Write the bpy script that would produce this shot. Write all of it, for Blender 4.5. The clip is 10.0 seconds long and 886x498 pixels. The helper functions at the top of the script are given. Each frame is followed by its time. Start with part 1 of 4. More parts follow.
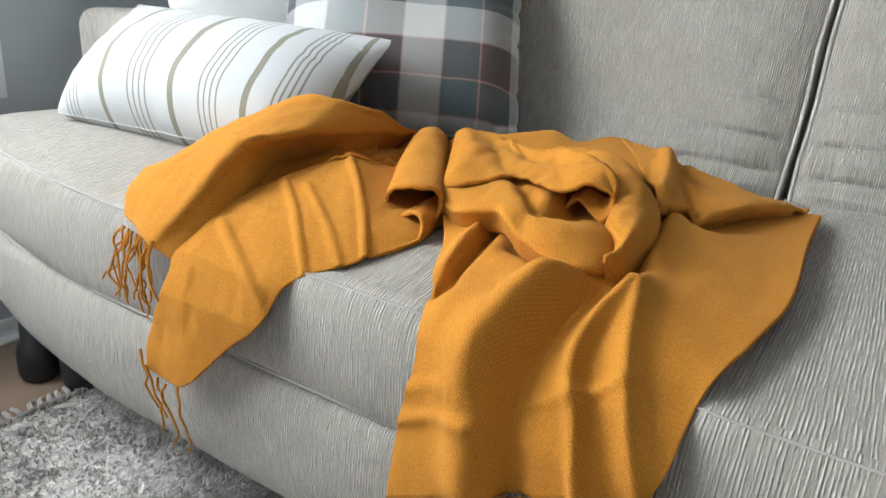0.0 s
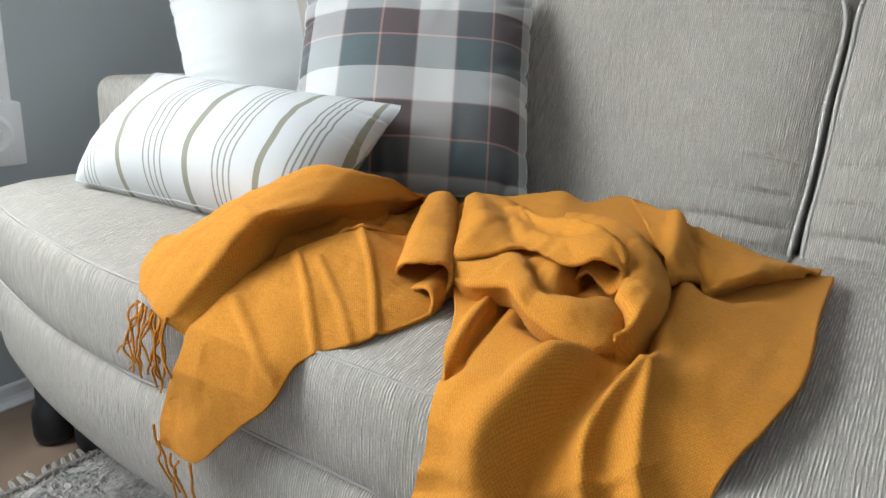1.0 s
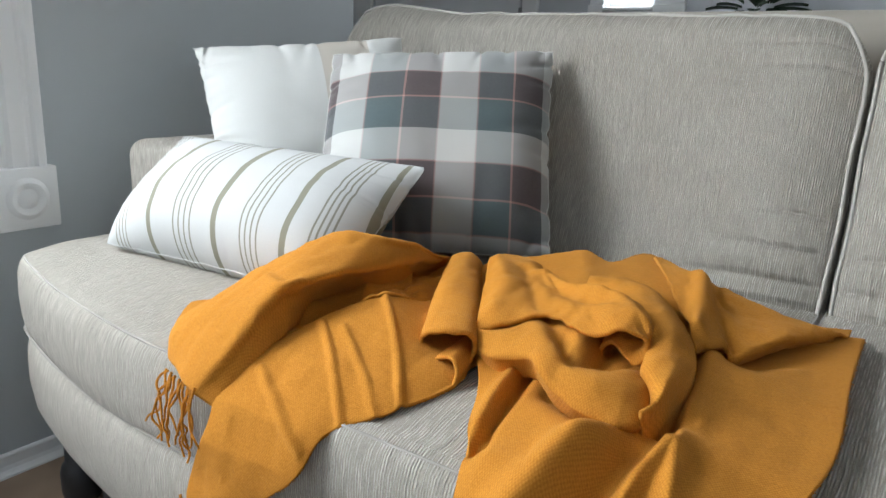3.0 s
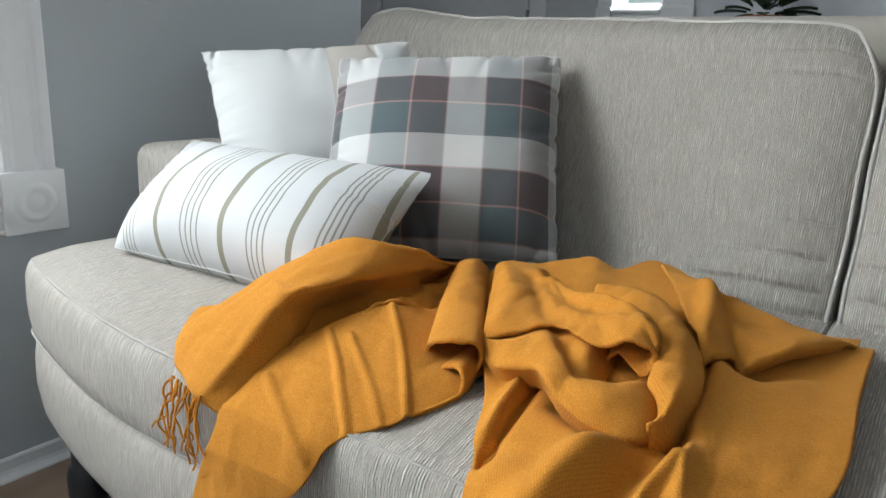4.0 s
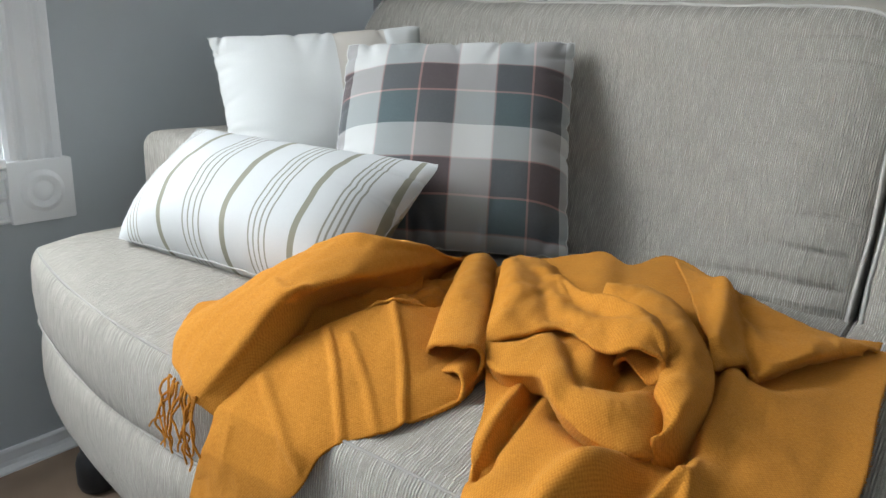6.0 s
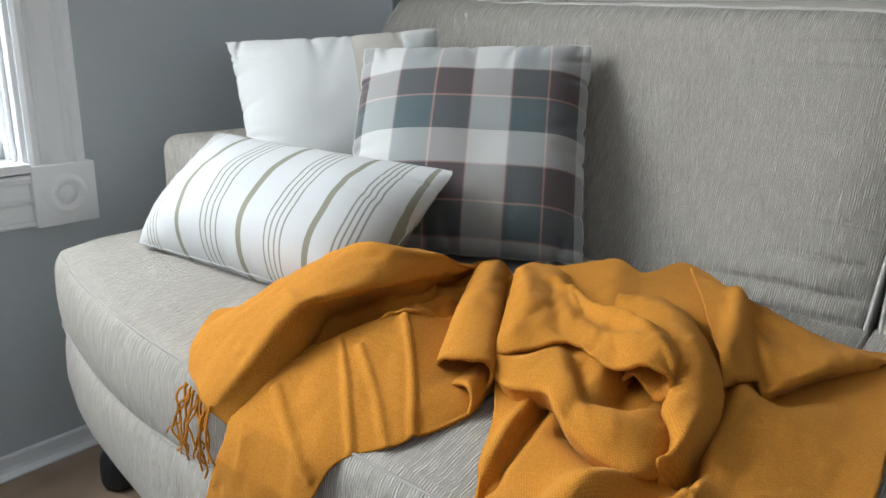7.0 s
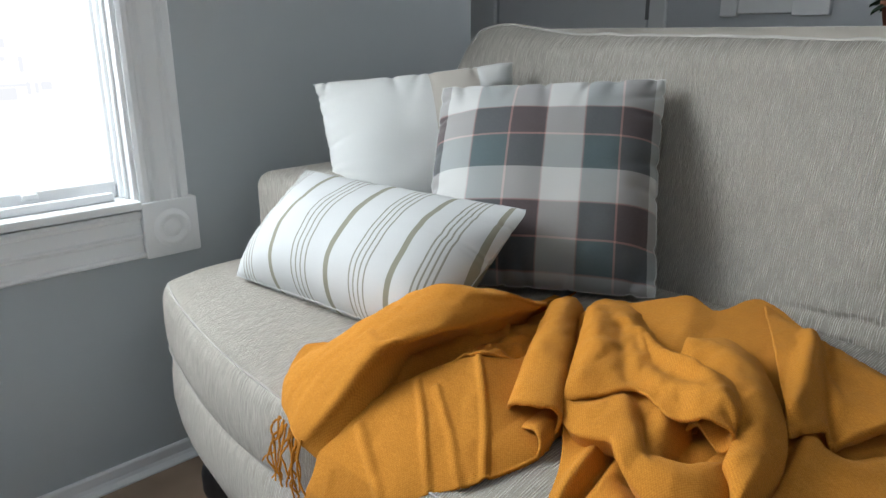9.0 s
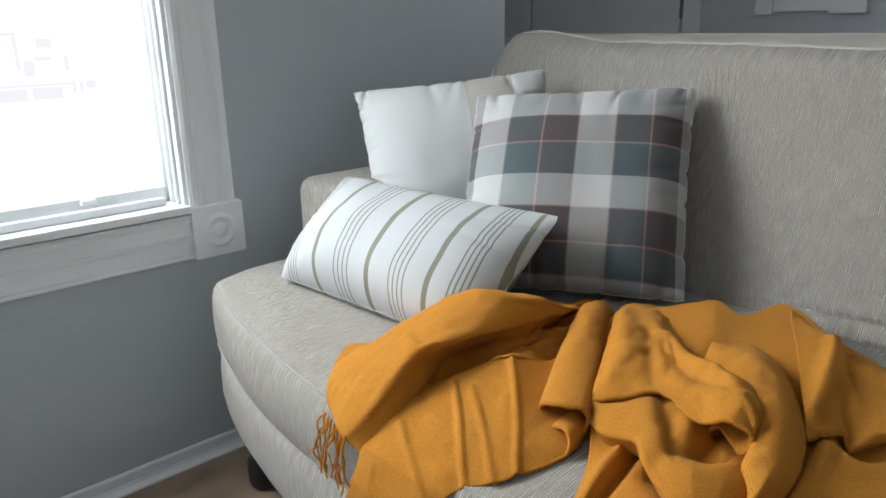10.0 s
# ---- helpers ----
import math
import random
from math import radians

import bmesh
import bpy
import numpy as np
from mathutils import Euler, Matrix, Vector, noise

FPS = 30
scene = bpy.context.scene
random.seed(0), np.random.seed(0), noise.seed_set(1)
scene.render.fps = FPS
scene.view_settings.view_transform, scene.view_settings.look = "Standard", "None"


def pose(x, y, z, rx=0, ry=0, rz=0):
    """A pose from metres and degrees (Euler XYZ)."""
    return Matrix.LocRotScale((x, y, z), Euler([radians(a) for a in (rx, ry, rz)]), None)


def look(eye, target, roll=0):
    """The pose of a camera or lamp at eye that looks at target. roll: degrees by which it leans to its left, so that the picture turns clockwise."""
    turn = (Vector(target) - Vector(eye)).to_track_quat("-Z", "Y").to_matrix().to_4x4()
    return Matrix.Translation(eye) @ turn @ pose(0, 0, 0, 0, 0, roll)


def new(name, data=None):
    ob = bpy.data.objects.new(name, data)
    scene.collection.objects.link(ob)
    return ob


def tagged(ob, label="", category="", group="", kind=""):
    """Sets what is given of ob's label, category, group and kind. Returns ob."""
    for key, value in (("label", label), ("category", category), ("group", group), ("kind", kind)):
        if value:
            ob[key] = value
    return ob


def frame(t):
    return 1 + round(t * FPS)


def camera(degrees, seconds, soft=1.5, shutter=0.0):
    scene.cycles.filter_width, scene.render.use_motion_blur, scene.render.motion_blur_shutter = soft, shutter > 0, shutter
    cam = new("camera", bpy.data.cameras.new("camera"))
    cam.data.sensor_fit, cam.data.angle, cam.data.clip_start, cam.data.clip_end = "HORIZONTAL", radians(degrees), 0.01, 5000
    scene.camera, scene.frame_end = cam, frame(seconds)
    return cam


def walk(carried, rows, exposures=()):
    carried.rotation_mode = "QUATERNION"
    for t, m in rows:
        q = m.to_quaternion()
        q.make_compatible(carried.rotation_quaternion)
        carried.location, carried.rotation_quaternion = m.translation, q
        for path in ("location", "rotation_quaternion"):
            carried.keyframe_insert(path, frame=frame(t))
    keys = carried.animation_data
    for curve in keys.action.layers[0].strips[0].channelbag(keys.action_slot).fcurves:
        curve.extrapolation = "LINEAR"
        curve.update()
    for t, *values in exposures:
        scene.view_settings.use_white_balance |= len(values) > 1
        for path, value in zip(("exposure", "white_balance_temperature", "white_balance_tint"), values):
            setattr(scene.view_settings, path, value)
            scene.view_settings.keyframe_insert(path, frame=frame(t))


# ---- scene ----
cam = camera(63.4, 10.0)
PATH = [
    (0, (-0.059, 0.023, 0.772), (-1.035, 1.629, 0.089), 4.5),
    (0.5, (-0.063, 0.031, 0.792), (-1.069, 1.633, 0.144), 3.8),
    (1, (-0.063, 0.031, 0.813), (-1.093, 1.64, 0.222), 3.3),
    (1.5, (-0.066, 0.033, 0.827), (-1.114, 1.643, 0.272), 2.6),
    (2, (-0.066, 0.037, 0.838), (-1.134, 1.643, 0.309), 2.4),
    (2.5, (-0.065, 0.035, 0.846), (-1.153, 1.634, 0.337), 2.2),
    (3, (-0.065, 0.033, 0.849), (-1.171, 1.625, 0.357), 2.2),
    (4.5, (-0.07, 0.043, 0.863), (-1.196, 1.619, 0.366), 2.3),
    (5, (-0.069, 0.055, 0.866), (-1.204, 1.621, 0.356), 2.1),
    (5.5, (-0.073, 0.065, 0.868), (-1.215, 1.62, 0.338), 2.2),
    (7, (-0.063, 0.085, 0.899), (-1.262, 1.578, 0.322), 1.9),
    (7.5, (-0.055, 0.081, 0.92), (-1.293, 1.541, 0.338), 1.3),
    (8, (-0.048, 0.084, 0.934), (-1.337, 1.5, 0.357), 0.6),
    (8.5, (-0.04, 0.076, 0.962), (-1.368, 1.455, 0.384), 0.1),
    (9, (-0.031, 0.067, 0.972), (-1.401, 1.404, 0.392), -0.3),
    (9.5, (-0.016, 0.055, 0.992), (-1.416, 1.356, 0.4), -1.0),
    (10, (0.001, 0.032, 1.009), (-1.427, 1.297, 0.41), -1.0),
]
walk(cam, [(t, look(eye, target, roll)) for t, eye, target, roll in PATH],
     [(0, 0.03), (1.0, -0.03), (2.5, -0.10), (4.5, -0.21), (7.0, -0.29), (8.5, -0.38), (10, -0.46)])

# ---- light ----
world = bpy.data.worlds.new("world")
scene.world = world
world.use_nodes = True
wn = world.node_tree
sky = wn.nodes.new("ShaderNodeTexSky")
sky.sky_type, sky.sun_disc = "NISHITA", False
sky.sun_elevation, sky.sun_rotation = radians(32), radians(250)
wn.links.new(sky.outputs[0], wn.nodes["Background"].inputs[0])
wn.nodes["Background"].inputs[1].default_value = 0.12


def window_light(name, m, w, h, power, colour):
    """The sky's light that enters through a window's opening."""
    data = bpy.data.lights.new(name, "AREA")
    data.shape, data.size, data.size_y, data.energy, data.color = "RECTANGLE", w, h, power, colour
    ob = new(name, data)
    ob.matrix_world = m
    return ob


window_light("window_light", look((-1.82, -0.16, 1.62), (-0.6, 0.45, 0.75)), 1.25, 0.85, 42, (0.87, 0.95, 1.0))
window_light("window_light", look((-1.80, -1.85, 1.50), (-0.2, 0.6, 0.4)), 1.15, 1.2, 9, (0.88, 0.955, 1.0))
window_light("window_light", look((0.6, -2.80, 1.45), (0.3, 0.9, 0.3)), 1.6, 1.25, 5.0, (0.88, 0.955, 1.0))
window_light("window_light", look((3.25, -0.7, 1.5), (-0.6, 0.6, 0.7)), 1.6, 1.25, 4.0, (0.87, 0.95, 1.0))
window_light("window_light", look((-1.18, 2.96, 1.62), (-1.4, 0.6, 0.9)), 0.3, 0.7, 22, (0.92, 0.96, 1.0))

# ---- materials ----


class Mat:
    """A node material in the making."""

    def __init__(self, name, colour=(0.5, 0.5, 0.5), rough=0.8, metal=0.0):
        self.m = bpy.data.materials.new(name)
        self.m.use_nodes = True
        self.t = self.m.node_tree
        self.b = self.t.nodes["Principled BSDF"]
        self.b.inputs["Base Color"].default_value = (*colour, 1)
        self.b.inputs["Roughness"].default_value = rough
        self.b.inputs["Metallic"].default_value = metal

    def n(self, kind, **sets):
        node = self.t.nodes.new(kind)
        for k, v in sets.items():
            node.inputs[k].default_value = v
        return node

    def link(self, a, b):
        self.t.links.new(a, b)

    def coords(self, scale, kind="Object", rot=(0, 0, 0)):
        tc, mp = self.n("ShaderNodeTexCoord"), self.n("ShaderNodeMapping")
        mp.inputs["Scale"].default_value, mp.inputs["Rotation"].default_value = scale, rot
        self.link(tc.outputs[kind], mp.inputs[0])
        return mp.outputs[0]

    def noise(self, vec, scale=1.0, detail=3.0, rough=0.55):
        node = self.n("ShaderNodeTexNoise", Scale=scale, Detail=detail, Roughness=rough)
        self.link(vec, node.inputs["Vector"])
        return node.outputs["Fac"]

    def ramp(self, fac, *stops):
        node = self.n("ShaderNodeValToRGB")
        e = node.color_ramp.elements
        while len(e) < len(stops):
            e.new(0.5)
        for el, (p, c) in zip(e, stops):
            el.position, el.color = p, (*c, 1) if len(c) == 3 else c
        self.link(fac, node.inputs[0])
        return node.outputs[0]

    def mix(self, a, b, fac, blend="MIX"):
        node = self.t.nodes.new("ShaderNodeMix")
        node.data_type, node.blend_type = "RGBA", blend
        for sock, val in ((node.inputs[0], fac), (node.inputs[6], a), (node.inputs[7], b)):
            if isinstance(val, (float, int)):
                sock.default_value = val
            elif isinstance(val, tuple):
                sock.default_value = (*val, 1)
            else:
                self.link(val, sock)
        return node.outputs[2]

    def math(self, op, a, b=0.0, c=0.0):
        node = self.t.nodes.new("ShaderNodeMath")
        node.operation = op
        for sock, val in zip(node.inputs, (a, b, c)):
            if isinstance(val, (float, int)):
                sock.default_value = val
            else:
                self.link(val, sock)
        return node.outputs[0]

    def colour(self, sock):
        self.link(sock, self.b.inputs["Base Color"])

    def bump(self, height, strength=0.3, distance=0.002):
        node = self.n("ShaderNodeBump", Strength=strength, Distance=distance)
        self.link(height, node.inputs["Height"])
        last = self.b.inputs["Normal"].links
        if last:
            self.link(last[0].from_socket, node.inputs["Normal"])
        self.link(node.outputs[0], self.b.inputs["Normal"])

    def sheen(self, w, tint=(1, 1, 1), rough=0.4):
        self.b.inputs["Sheen Weight"].default_value = w
        self.b.inputs["Sheen Roughness"].default_value = rough
        self.b.inputs["Sheen Tint"].default_value = (*tint, 1)


def chenille(name):
    """Oatmeal chenille: pale irregular ribs on a greyer ground."""
    m = Mat(name, rough=0.9)
    tc, sep = m.n("ShaderNodeTexCoord"), m.n("ShaderNodeSeparateXYZ")
    m.link(tc.outputs["UV"], sep.inputs[0])
    drift = m.noise(m.coords((32, 6, 1), "UV"), 1.0, 2.0, 0.5)
    cord = m.math("SINE", m.math("ADD", m.math("MULTIPLY", sep.outputs[0], 1850.0), m.math("MULTIPLY", drift, 11.0)))
    dash = m.noise(m.coords((480, 30, 1), "UV"), 1.0, 2.0, 0.5)
    fine = m.noise(m.coords((1000, 260, 1), "UV"), 1.0, 2.0, 0.6)
    big = m.noise(m.coords((3, 3, 3)), 1.0, 3.0)
    h = m.math("MULTIPLY", m.math("MULTIPLY_ADD", cord, 0.5, 0.5), m.ramp(dash, (0.38, (0.05,) * 3), (0.62, (1.0,) * 3)))
    h = m.math("ADD", m.math("MULTIPLY", m.math("POWER", h, 1.4), 0.66), m.math("MULTIPLY", fine, 0.44))
    col = m.ramp(h, (0.14, (0.29, 0.264, 0.229)), (0.32, (0.40, 0.371, 0.326)), (0.55, (0.53, 0.501, 0.449)), (0.85, (0.66, 0.634, 0.583)))
    col = m.mix(col, (0.80, 0.77, 0.72), m.math("MULTIPLY", big, 0.30), "MULTIPLY")
    m.colour(col)
    m.bump(h, 1.0, 0.0034)
    m.sheen(0.2, (1, 0.98, 0.95))
    return m.m


def plain_cloth(name, colour, thread=900, bump=0.25):
    m = Mat(name, rough=0.92)
    weave = m.noise(m.coords((thread, thread, thread)), 1.0, 2.0)
    big = m.noise(m.coords((9, 9, 9)), 1.0, 3.0)
    c = m.mix(tuple(0.86 * v for v in colour), colour, m.ramp(weave, (0.3, (0, 0, 0)), (0.7, (1, 1, 1))))
    c = m.mix(c, tuple(0.93 * v for v in colour), big)
    m.colour(c)
    m.bump(weave, bump, 0.001)
    m.sheen(0.2)
    return m.m


def wool(name):
    """Brushed mustard wool with a twill weave and a short nap."""
    m = Mat(name, rough=0.95)
    tc, sep = m.n("ShaderNodeTexCoord"), m.n("ShaderNodeSeparateXYZ")
    m.link(tc.outputs["UV"], sep.inputs[0])
    stitch = m.math("MULTIPLY", m.math("SINE", m.math("MULTIPLY", sep.outputs[0], 2300.0)), m.math("SINE", m.math("MULTIPLY", sep.outputs[1], 1900.0)))
    knit = m.math("MULTIPLY_ADD", stitch, 0.5, 0.5)
    fuzz = m.noise(m.coords((420, 420, 420)), 1.0, 4.0, 0.7)
    soft = m.noise(m.coords((34, 34, 34)), 1.0, 4.0, 0.6)
    h = m.math("ADD", m.math("MULTIPLY", knit, 0.30), m.math("MULTIPLY", fuzz, 0.9))
    col = m.ramp(h, (0.38, (0.47, 0.183, 0.021)), (0.60, (0.575, 0.232, 0.028)), (0.90, (0.70, 0.305, 0.045)))
    col = m.mix(col, (0.50, 0.196, 0.023), m.math("MULTIPLY", soft, 0.2))
    m.colour(col)
    m.bump(h, 0.5, 0.0016)
    m.bump(soft, 0.30, 0.005)
    fold = m.noise(m.coords((26, 70, 1), "UV"), 1.0, 3.0, 0.55)
    ridge = m.math("POWER", m.math("SUBTRACT", 1.0, m.math("ABSOLUTE", m.math("MULTIPLY_ADD", fold, 2.0, -1.0))), 4.0)
    m.bump(ridge, 0.08, 0.004)
    m.sheen(0.14, (1.0, 0.66, 0.28), 0.4)
    m.b.inputs["Specular IOR Level"].default_value = 0.2
    thin = m.n("ShaderNodeBsdfTranslucent")
    m.link(col, thin.inputs["Color"])
    both = m.n("ShaderNodeMixShader", Fac=0.16)
    m.link(m.b.outputs[0], both.inputs[1])
    m.link(thin.outputs[0], both.inputs[2])
    m.link(both.outputs[0], m.t.nodes["Material Output"].inputs[0])
    return m.m


def paint(name, colour, rough=0.5, speck=0.04):
    m = Mat(name, colour, rough)
    big = m.noise(m.coords((2.2, 2.2, 2.2)), 1.0, 4.0)
    fine = m.noise(m.coords((160, 160, 160)), 1.0, 2.0)
    m.colour(m.mix(tuple(v * (1 - speck) for v in colour), tuple(min(1, v * (1 + speck)) for v in colour), big))
    m.bump(fine, 0.12, 0.0012)
    m.link(m.ramp(big, (0.2, (rough - 0.08,) * 3), (0.8, (rough + 0.08,) * 3)), m.b.inputs["Roughness"])
    return m.m


def bands(m, coord, stops, base):
    """A chain of mixes: stripes (from, to, colour, strength) across coord."""
    col = base
    for a, b, c, k in stops:
        inside = m.math("MULTIPLY", m.math("GREATER_THAN", coord, a), m.math("LESS_THAN", coord, b))
        col = m.mix(col, c, m.math("MULTIPLY", inside, k))
    return col


def striped_linen(name):
    m = Mat(name, rough=0.9)
    tc, sep = m.n("ShaderNodeTexCoord"), m.n("ShaderNodeSeparateXYZ")
    m.link(tc.outputs["UV"], sep.inputs[0])
    wob = m.math("MULTIPLY", m.math("SUBTRACT", m.noise(m.coords((14, 14, 14)), 1.0, 2.0), 0.5), 0.0018)
    skew = m.math("MULTIPLY_ADD", sep.outputs[1], 0.08, -0.024)
    u = m.math("ADD", m.math("ADD", sep.outputs[0], wob), skew)
    stops = []
    olive, thin = (0.20, 0.19, 0.13), (0.19, 0.18, 0.135)
    for c, w in ((0.255, 0.010), (0.541, 0.011), (0.802, 0.010), (1.006, 0.009)):
        stops.append((c - w, c + w, olive, 0.9))
    for c, gap in ((0.092, 0.020), (0.405, 0.023), (0.679, 0.021), (0.906, 0.0177)):
        for o in (-1.5, -0.5, 0.5, 1.5):
            stops.append((c + o * gap - 0.0030, c + o * gap + 0.0030, thin, 0.85))
    weave = m.noise(m.coords((800, 800, 800)), 1.0, 2.0)
    base = m.mix((0.46, 0.468, 0.468), (0.55, 0.558, 0.556), weave)
    m.colour(bands(m, u, stops, base))
    m.bump(weave, 0.3, 0.001)
    return m.m


def plaid_cloth(name):
    """Flannel plaid: slate, plum-brown and cream bands with pink pin lines, woven both ways."""
    m = Mat(name, rough=0.9)
    tc, sep = m.n("ShaderNodeTexCoord"), m.n("ShaderNodeSeparateXYZ")
    m.link(tc.outputs["UV"], sep.inputs[0])
    wob = m.math("MULTIPLY", m.math("SUBTRACT", m.noise(m.coords((10, 10, 10)), 1.0, 2.0), 0.5), 0.006)
    cream, slate, plum, pink = (0.50, 0.50, 0.485), (0.052, 0.084, 0.092), (0.058, 0.038, 0.040), (0.42, 0.21, 0.19)
    u, v = m.math("ADD", sep.outputs[0], wob), m.math("ADD", sep.outputs[1], wob)
    edges = ((-0.1, plum), (0.060, cream), (0.210, slate), (0.367, plum), (0.513, cream), (0.667, slate), (0.817, plum), (0.955, cream))
    across = [(e, f, c, 1) for (e, c), (f, _) in zip(edges, edges[1:] + ((1.1, None),))]
    across += [(e - w, e + w, pink, k) for e, w, k in ((0.210, 0.004, 0.55), (0.367, 0.0045, 1), (0.513, 0.004, 0.5), (0.667, 0.004, 0.55), (0.817, 0.0045, 1))]
    edges = ((-0.1, cream), (0.052, slate), (0.195, plum), (0.353, cream), (0.500, slate), (0.655, plum), (0.800, cream))
    down = [(e, f, c, 1) for (e, c), (f, _) in zip(edges, edges[1:] + ((1.1, None),))]
    down += [(e - w, e + w, pink, k) for e, w, k in ((0.052, 0.004, 0.6), (0.195, 0.0045, 1), (0.353, 0.004, 0.6), (0.655, 0.0045, 1), (0.800, 0.004, 0.5))]
    warp, weft = bands(m, u, across, (0.7, 0.7, 0.68)), bands(m, v, down, (0.7, 0.7, 0.68))
    col = m.mix(warp, weft, 0.5)
    grain = m.noise(m.coords((650, 650, 650)), 1.0, 2.0)
    col = m.mix(col, (0.5, 0.5, 0.5), m.math("MULTIPLY", grain, 0.12))
    m.colour(col)
    m.bump(grain, 0.3, 0.001)
    m.sheen(0.25)
    return m.m


def banded_cotton(name):
    """Cream cotton with one broad band of natural linen."""
    m = Mat(name, rough=0.92)
    tc, sep = m.n("ShaderNodeTexCoord"), m.n("ShaderNodeSeparateXYZ")
    m.link(tc.outputs["UV"], sep.inputs[0])
    weave = m.noise(m.coords((800, 800, 800)), 1.0, 2.0)
    base = m.mix((0.60, 0.605, 0.59), (0.70, 0.705, 0.69), weave)
    m.colour(bands(m, sep.outputs[0], [(0.56, 0.80, (0.52, 0.475, 0.42), 0.9)], base))
    m.bump(weave, 0.25, 0.001)
    return m.m


SOFA = chenille("oatmeal_chenille")
PIPE = plain_cloth("piping_cloth", (0.36, 0.338, 0.31), 500, 0.5)
PIPE2 = plain_cloth("pale_piping_cloth", (0.47, 0.448, 0.415), 500, 0.5)
CREAM = banded_cotton("cream_cotton")
STRIPE = striped_linen("striped_linen")
PLAID = plaid_cloth("plaid_flannel")
WOOL = wool("mustard_wool")
WALL = paint("grey_wall_paint", (0.49, 0.53, 0.555), 0.6)
WHITE = paint("white_trim_paint", (0.84, 0.85, 0.86), 0.35, 0.02)
DOORP = paint("door_paint", (0.80, 0.81, 0.83), 0.4, 0.02)
CEIL = paint("ceiling_paint", (0.78, 0.78, 0.77), 0.8, 0.02)
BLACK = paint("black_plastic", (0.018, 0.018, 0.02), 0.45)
GLASS = Mat("window_glass", (1, 1, 1), 0.0)
GLASS.b.inputs["Transmission Weight"].default_value = 1.0
GLASS.b.inputs["IOR"].default_value = 1.02
GLASS = GLASS.m

# ---- building tools ----


def part(name, bm, mat, parent=None, label="", smooth=True):
    me = bpy.data.meshes.new(name)
    bmesh.ops.recalc_face_normals(bm, faces=bm.faces)
    bm.to_mesh(me)
    bm.free()
    me.materials.append(mat)
    if smooth:
        for p in me.polygons:
            p.use_smooth = True
    ob = new(name, me)
    ob.parent = parent
    return tagged(ob, label)


def box_bm(a, b, bevel=0.0, seg=2, bm=None):
    """A box between two corners, its edges rounded."""
    one = bmesh.new()
    bmesh.ops.create_cube(one, size=1.0)
    for v in one.verts:
        v.co = Vector([(p + q) / 2 + c * (q - p) for p, q, c in zip(a, b, v.co)])
    if bevel:
        bmesh.ops.bevel(one, geom=list(one.edges), offset=bevel, segments=seg, profile=0.5, affect="EDGES")
    if bm is None:
        return one
    me = bpy.data.meshes.new("scrap")
    one.to_mesh(me)
    one.free()
    bm.from_mesh(me)
    bpy.data.meshes.remove(me)
    return bm


def catmull(pts, n):
    """n points along a smooth curve through pts (numpy)."""
    p = np.array(pts, float)
    p = np.vstack([2 * p[0] - p[1], p, 2 * p[-1] - p[-2]])
    d = np.r_[0, np.cumsum(np.linalg.norm(np.diff(p[1:-1], axis=0), axis=1) + 1e-9)]
    out = []
    for q in np.linspace(0, d[-1], n):
        i = min(max(int(np.searchsorted(d, q, "right")) - 1, 0), len(d) - 2)
        t = (q - d[i]) / (d[i + 1] - d[i])
        a, b, c, e = p[i:i + 4]
        out.append(0.5 * (2 * b + (c - a) * t + (2 * a - 5 * b + 4 * c - e) * t * t + (3 * b - a - 3 * c + e) * t ** 3))
    return np.array(out)


def grid_bm(P, uv=None, close_u=False):
    """A quad sheet from an array of points, rows by columns."""
    bm = bmesh.new()
    n, k = P.shape[:2]
    vs = [[bm.verts.new(P[i, j]) for j in range(k)] for i in range(n)]
    layer = bm.loops.layers.uv.new("UVMap")
    for i in range(n - 1):
        for j in range(k if close_u else k - 1):
            jj = (j + 1) % k
            quad = ((i, j), (i, jj), (i + 1, jj), (i + 1, j))
            f = bm.faces.new([vs[a][b] for a, b in quad])
            for loop, (a, b) in zip(f.loops, quad):
                loop[layer].uv = uv(i, a, b) if callable(uv) else uv[a, b] if uv is not None else (P[a, b][0], P[a, b][1] + P[a, b][2])
    return bm


def tube_bm(path, radius, sides=8, closed=False):
    """A round cord along a path, tapered by a list of radii if given."""
    P = np.array(path, float)
    n = len(P)
    R = np.full(n, radius) if np.isscalar(radius) else np.array(radius)
    T = np.roll(P, -1, 0) - np.roll(P, 1, 0) if closed else np.gradient(P, axis=0)
    T /= np.linalg.norm(T, axis=1)[:, None] + 1e-9
    up = np.array([0.13, 0.31, 0.94])
    A = np.cross(T, up)
    A /= np.linalg.norm(A, axis=1)[:, None] + 1e-9
    B = np.cross(T, A)
    ang = np.linspace(0, 2 * math.pi, sides, endpoint=False)
    ring = P[:, None] + R[:, None, None] * (np.cos(ang)[None, :, None] * A[:, None] + np.sin(ang)[None, :, None] * B[:, None])
    if closed:
        ring = np.concatenate([ring, ring[:1]])
    bm = grid_bm(ring, close_u=True)
    if closed:
        bmesh.ops.remove_doubles(bm, verts=bm.verts, dist=1e-6)
    else:
        bmesh.ops.holes_fill(bm, edges=[e for e in bm.edges if e.is_boundary], sides=0)
    return bm


def thing(name, label, category, group="", kind="", at=(0, 0, 0)):
    ob = new(name)
    ob.location = at
    ob.empty_display_size = 0.05
    return tagged(ob, label, category, group, kind)


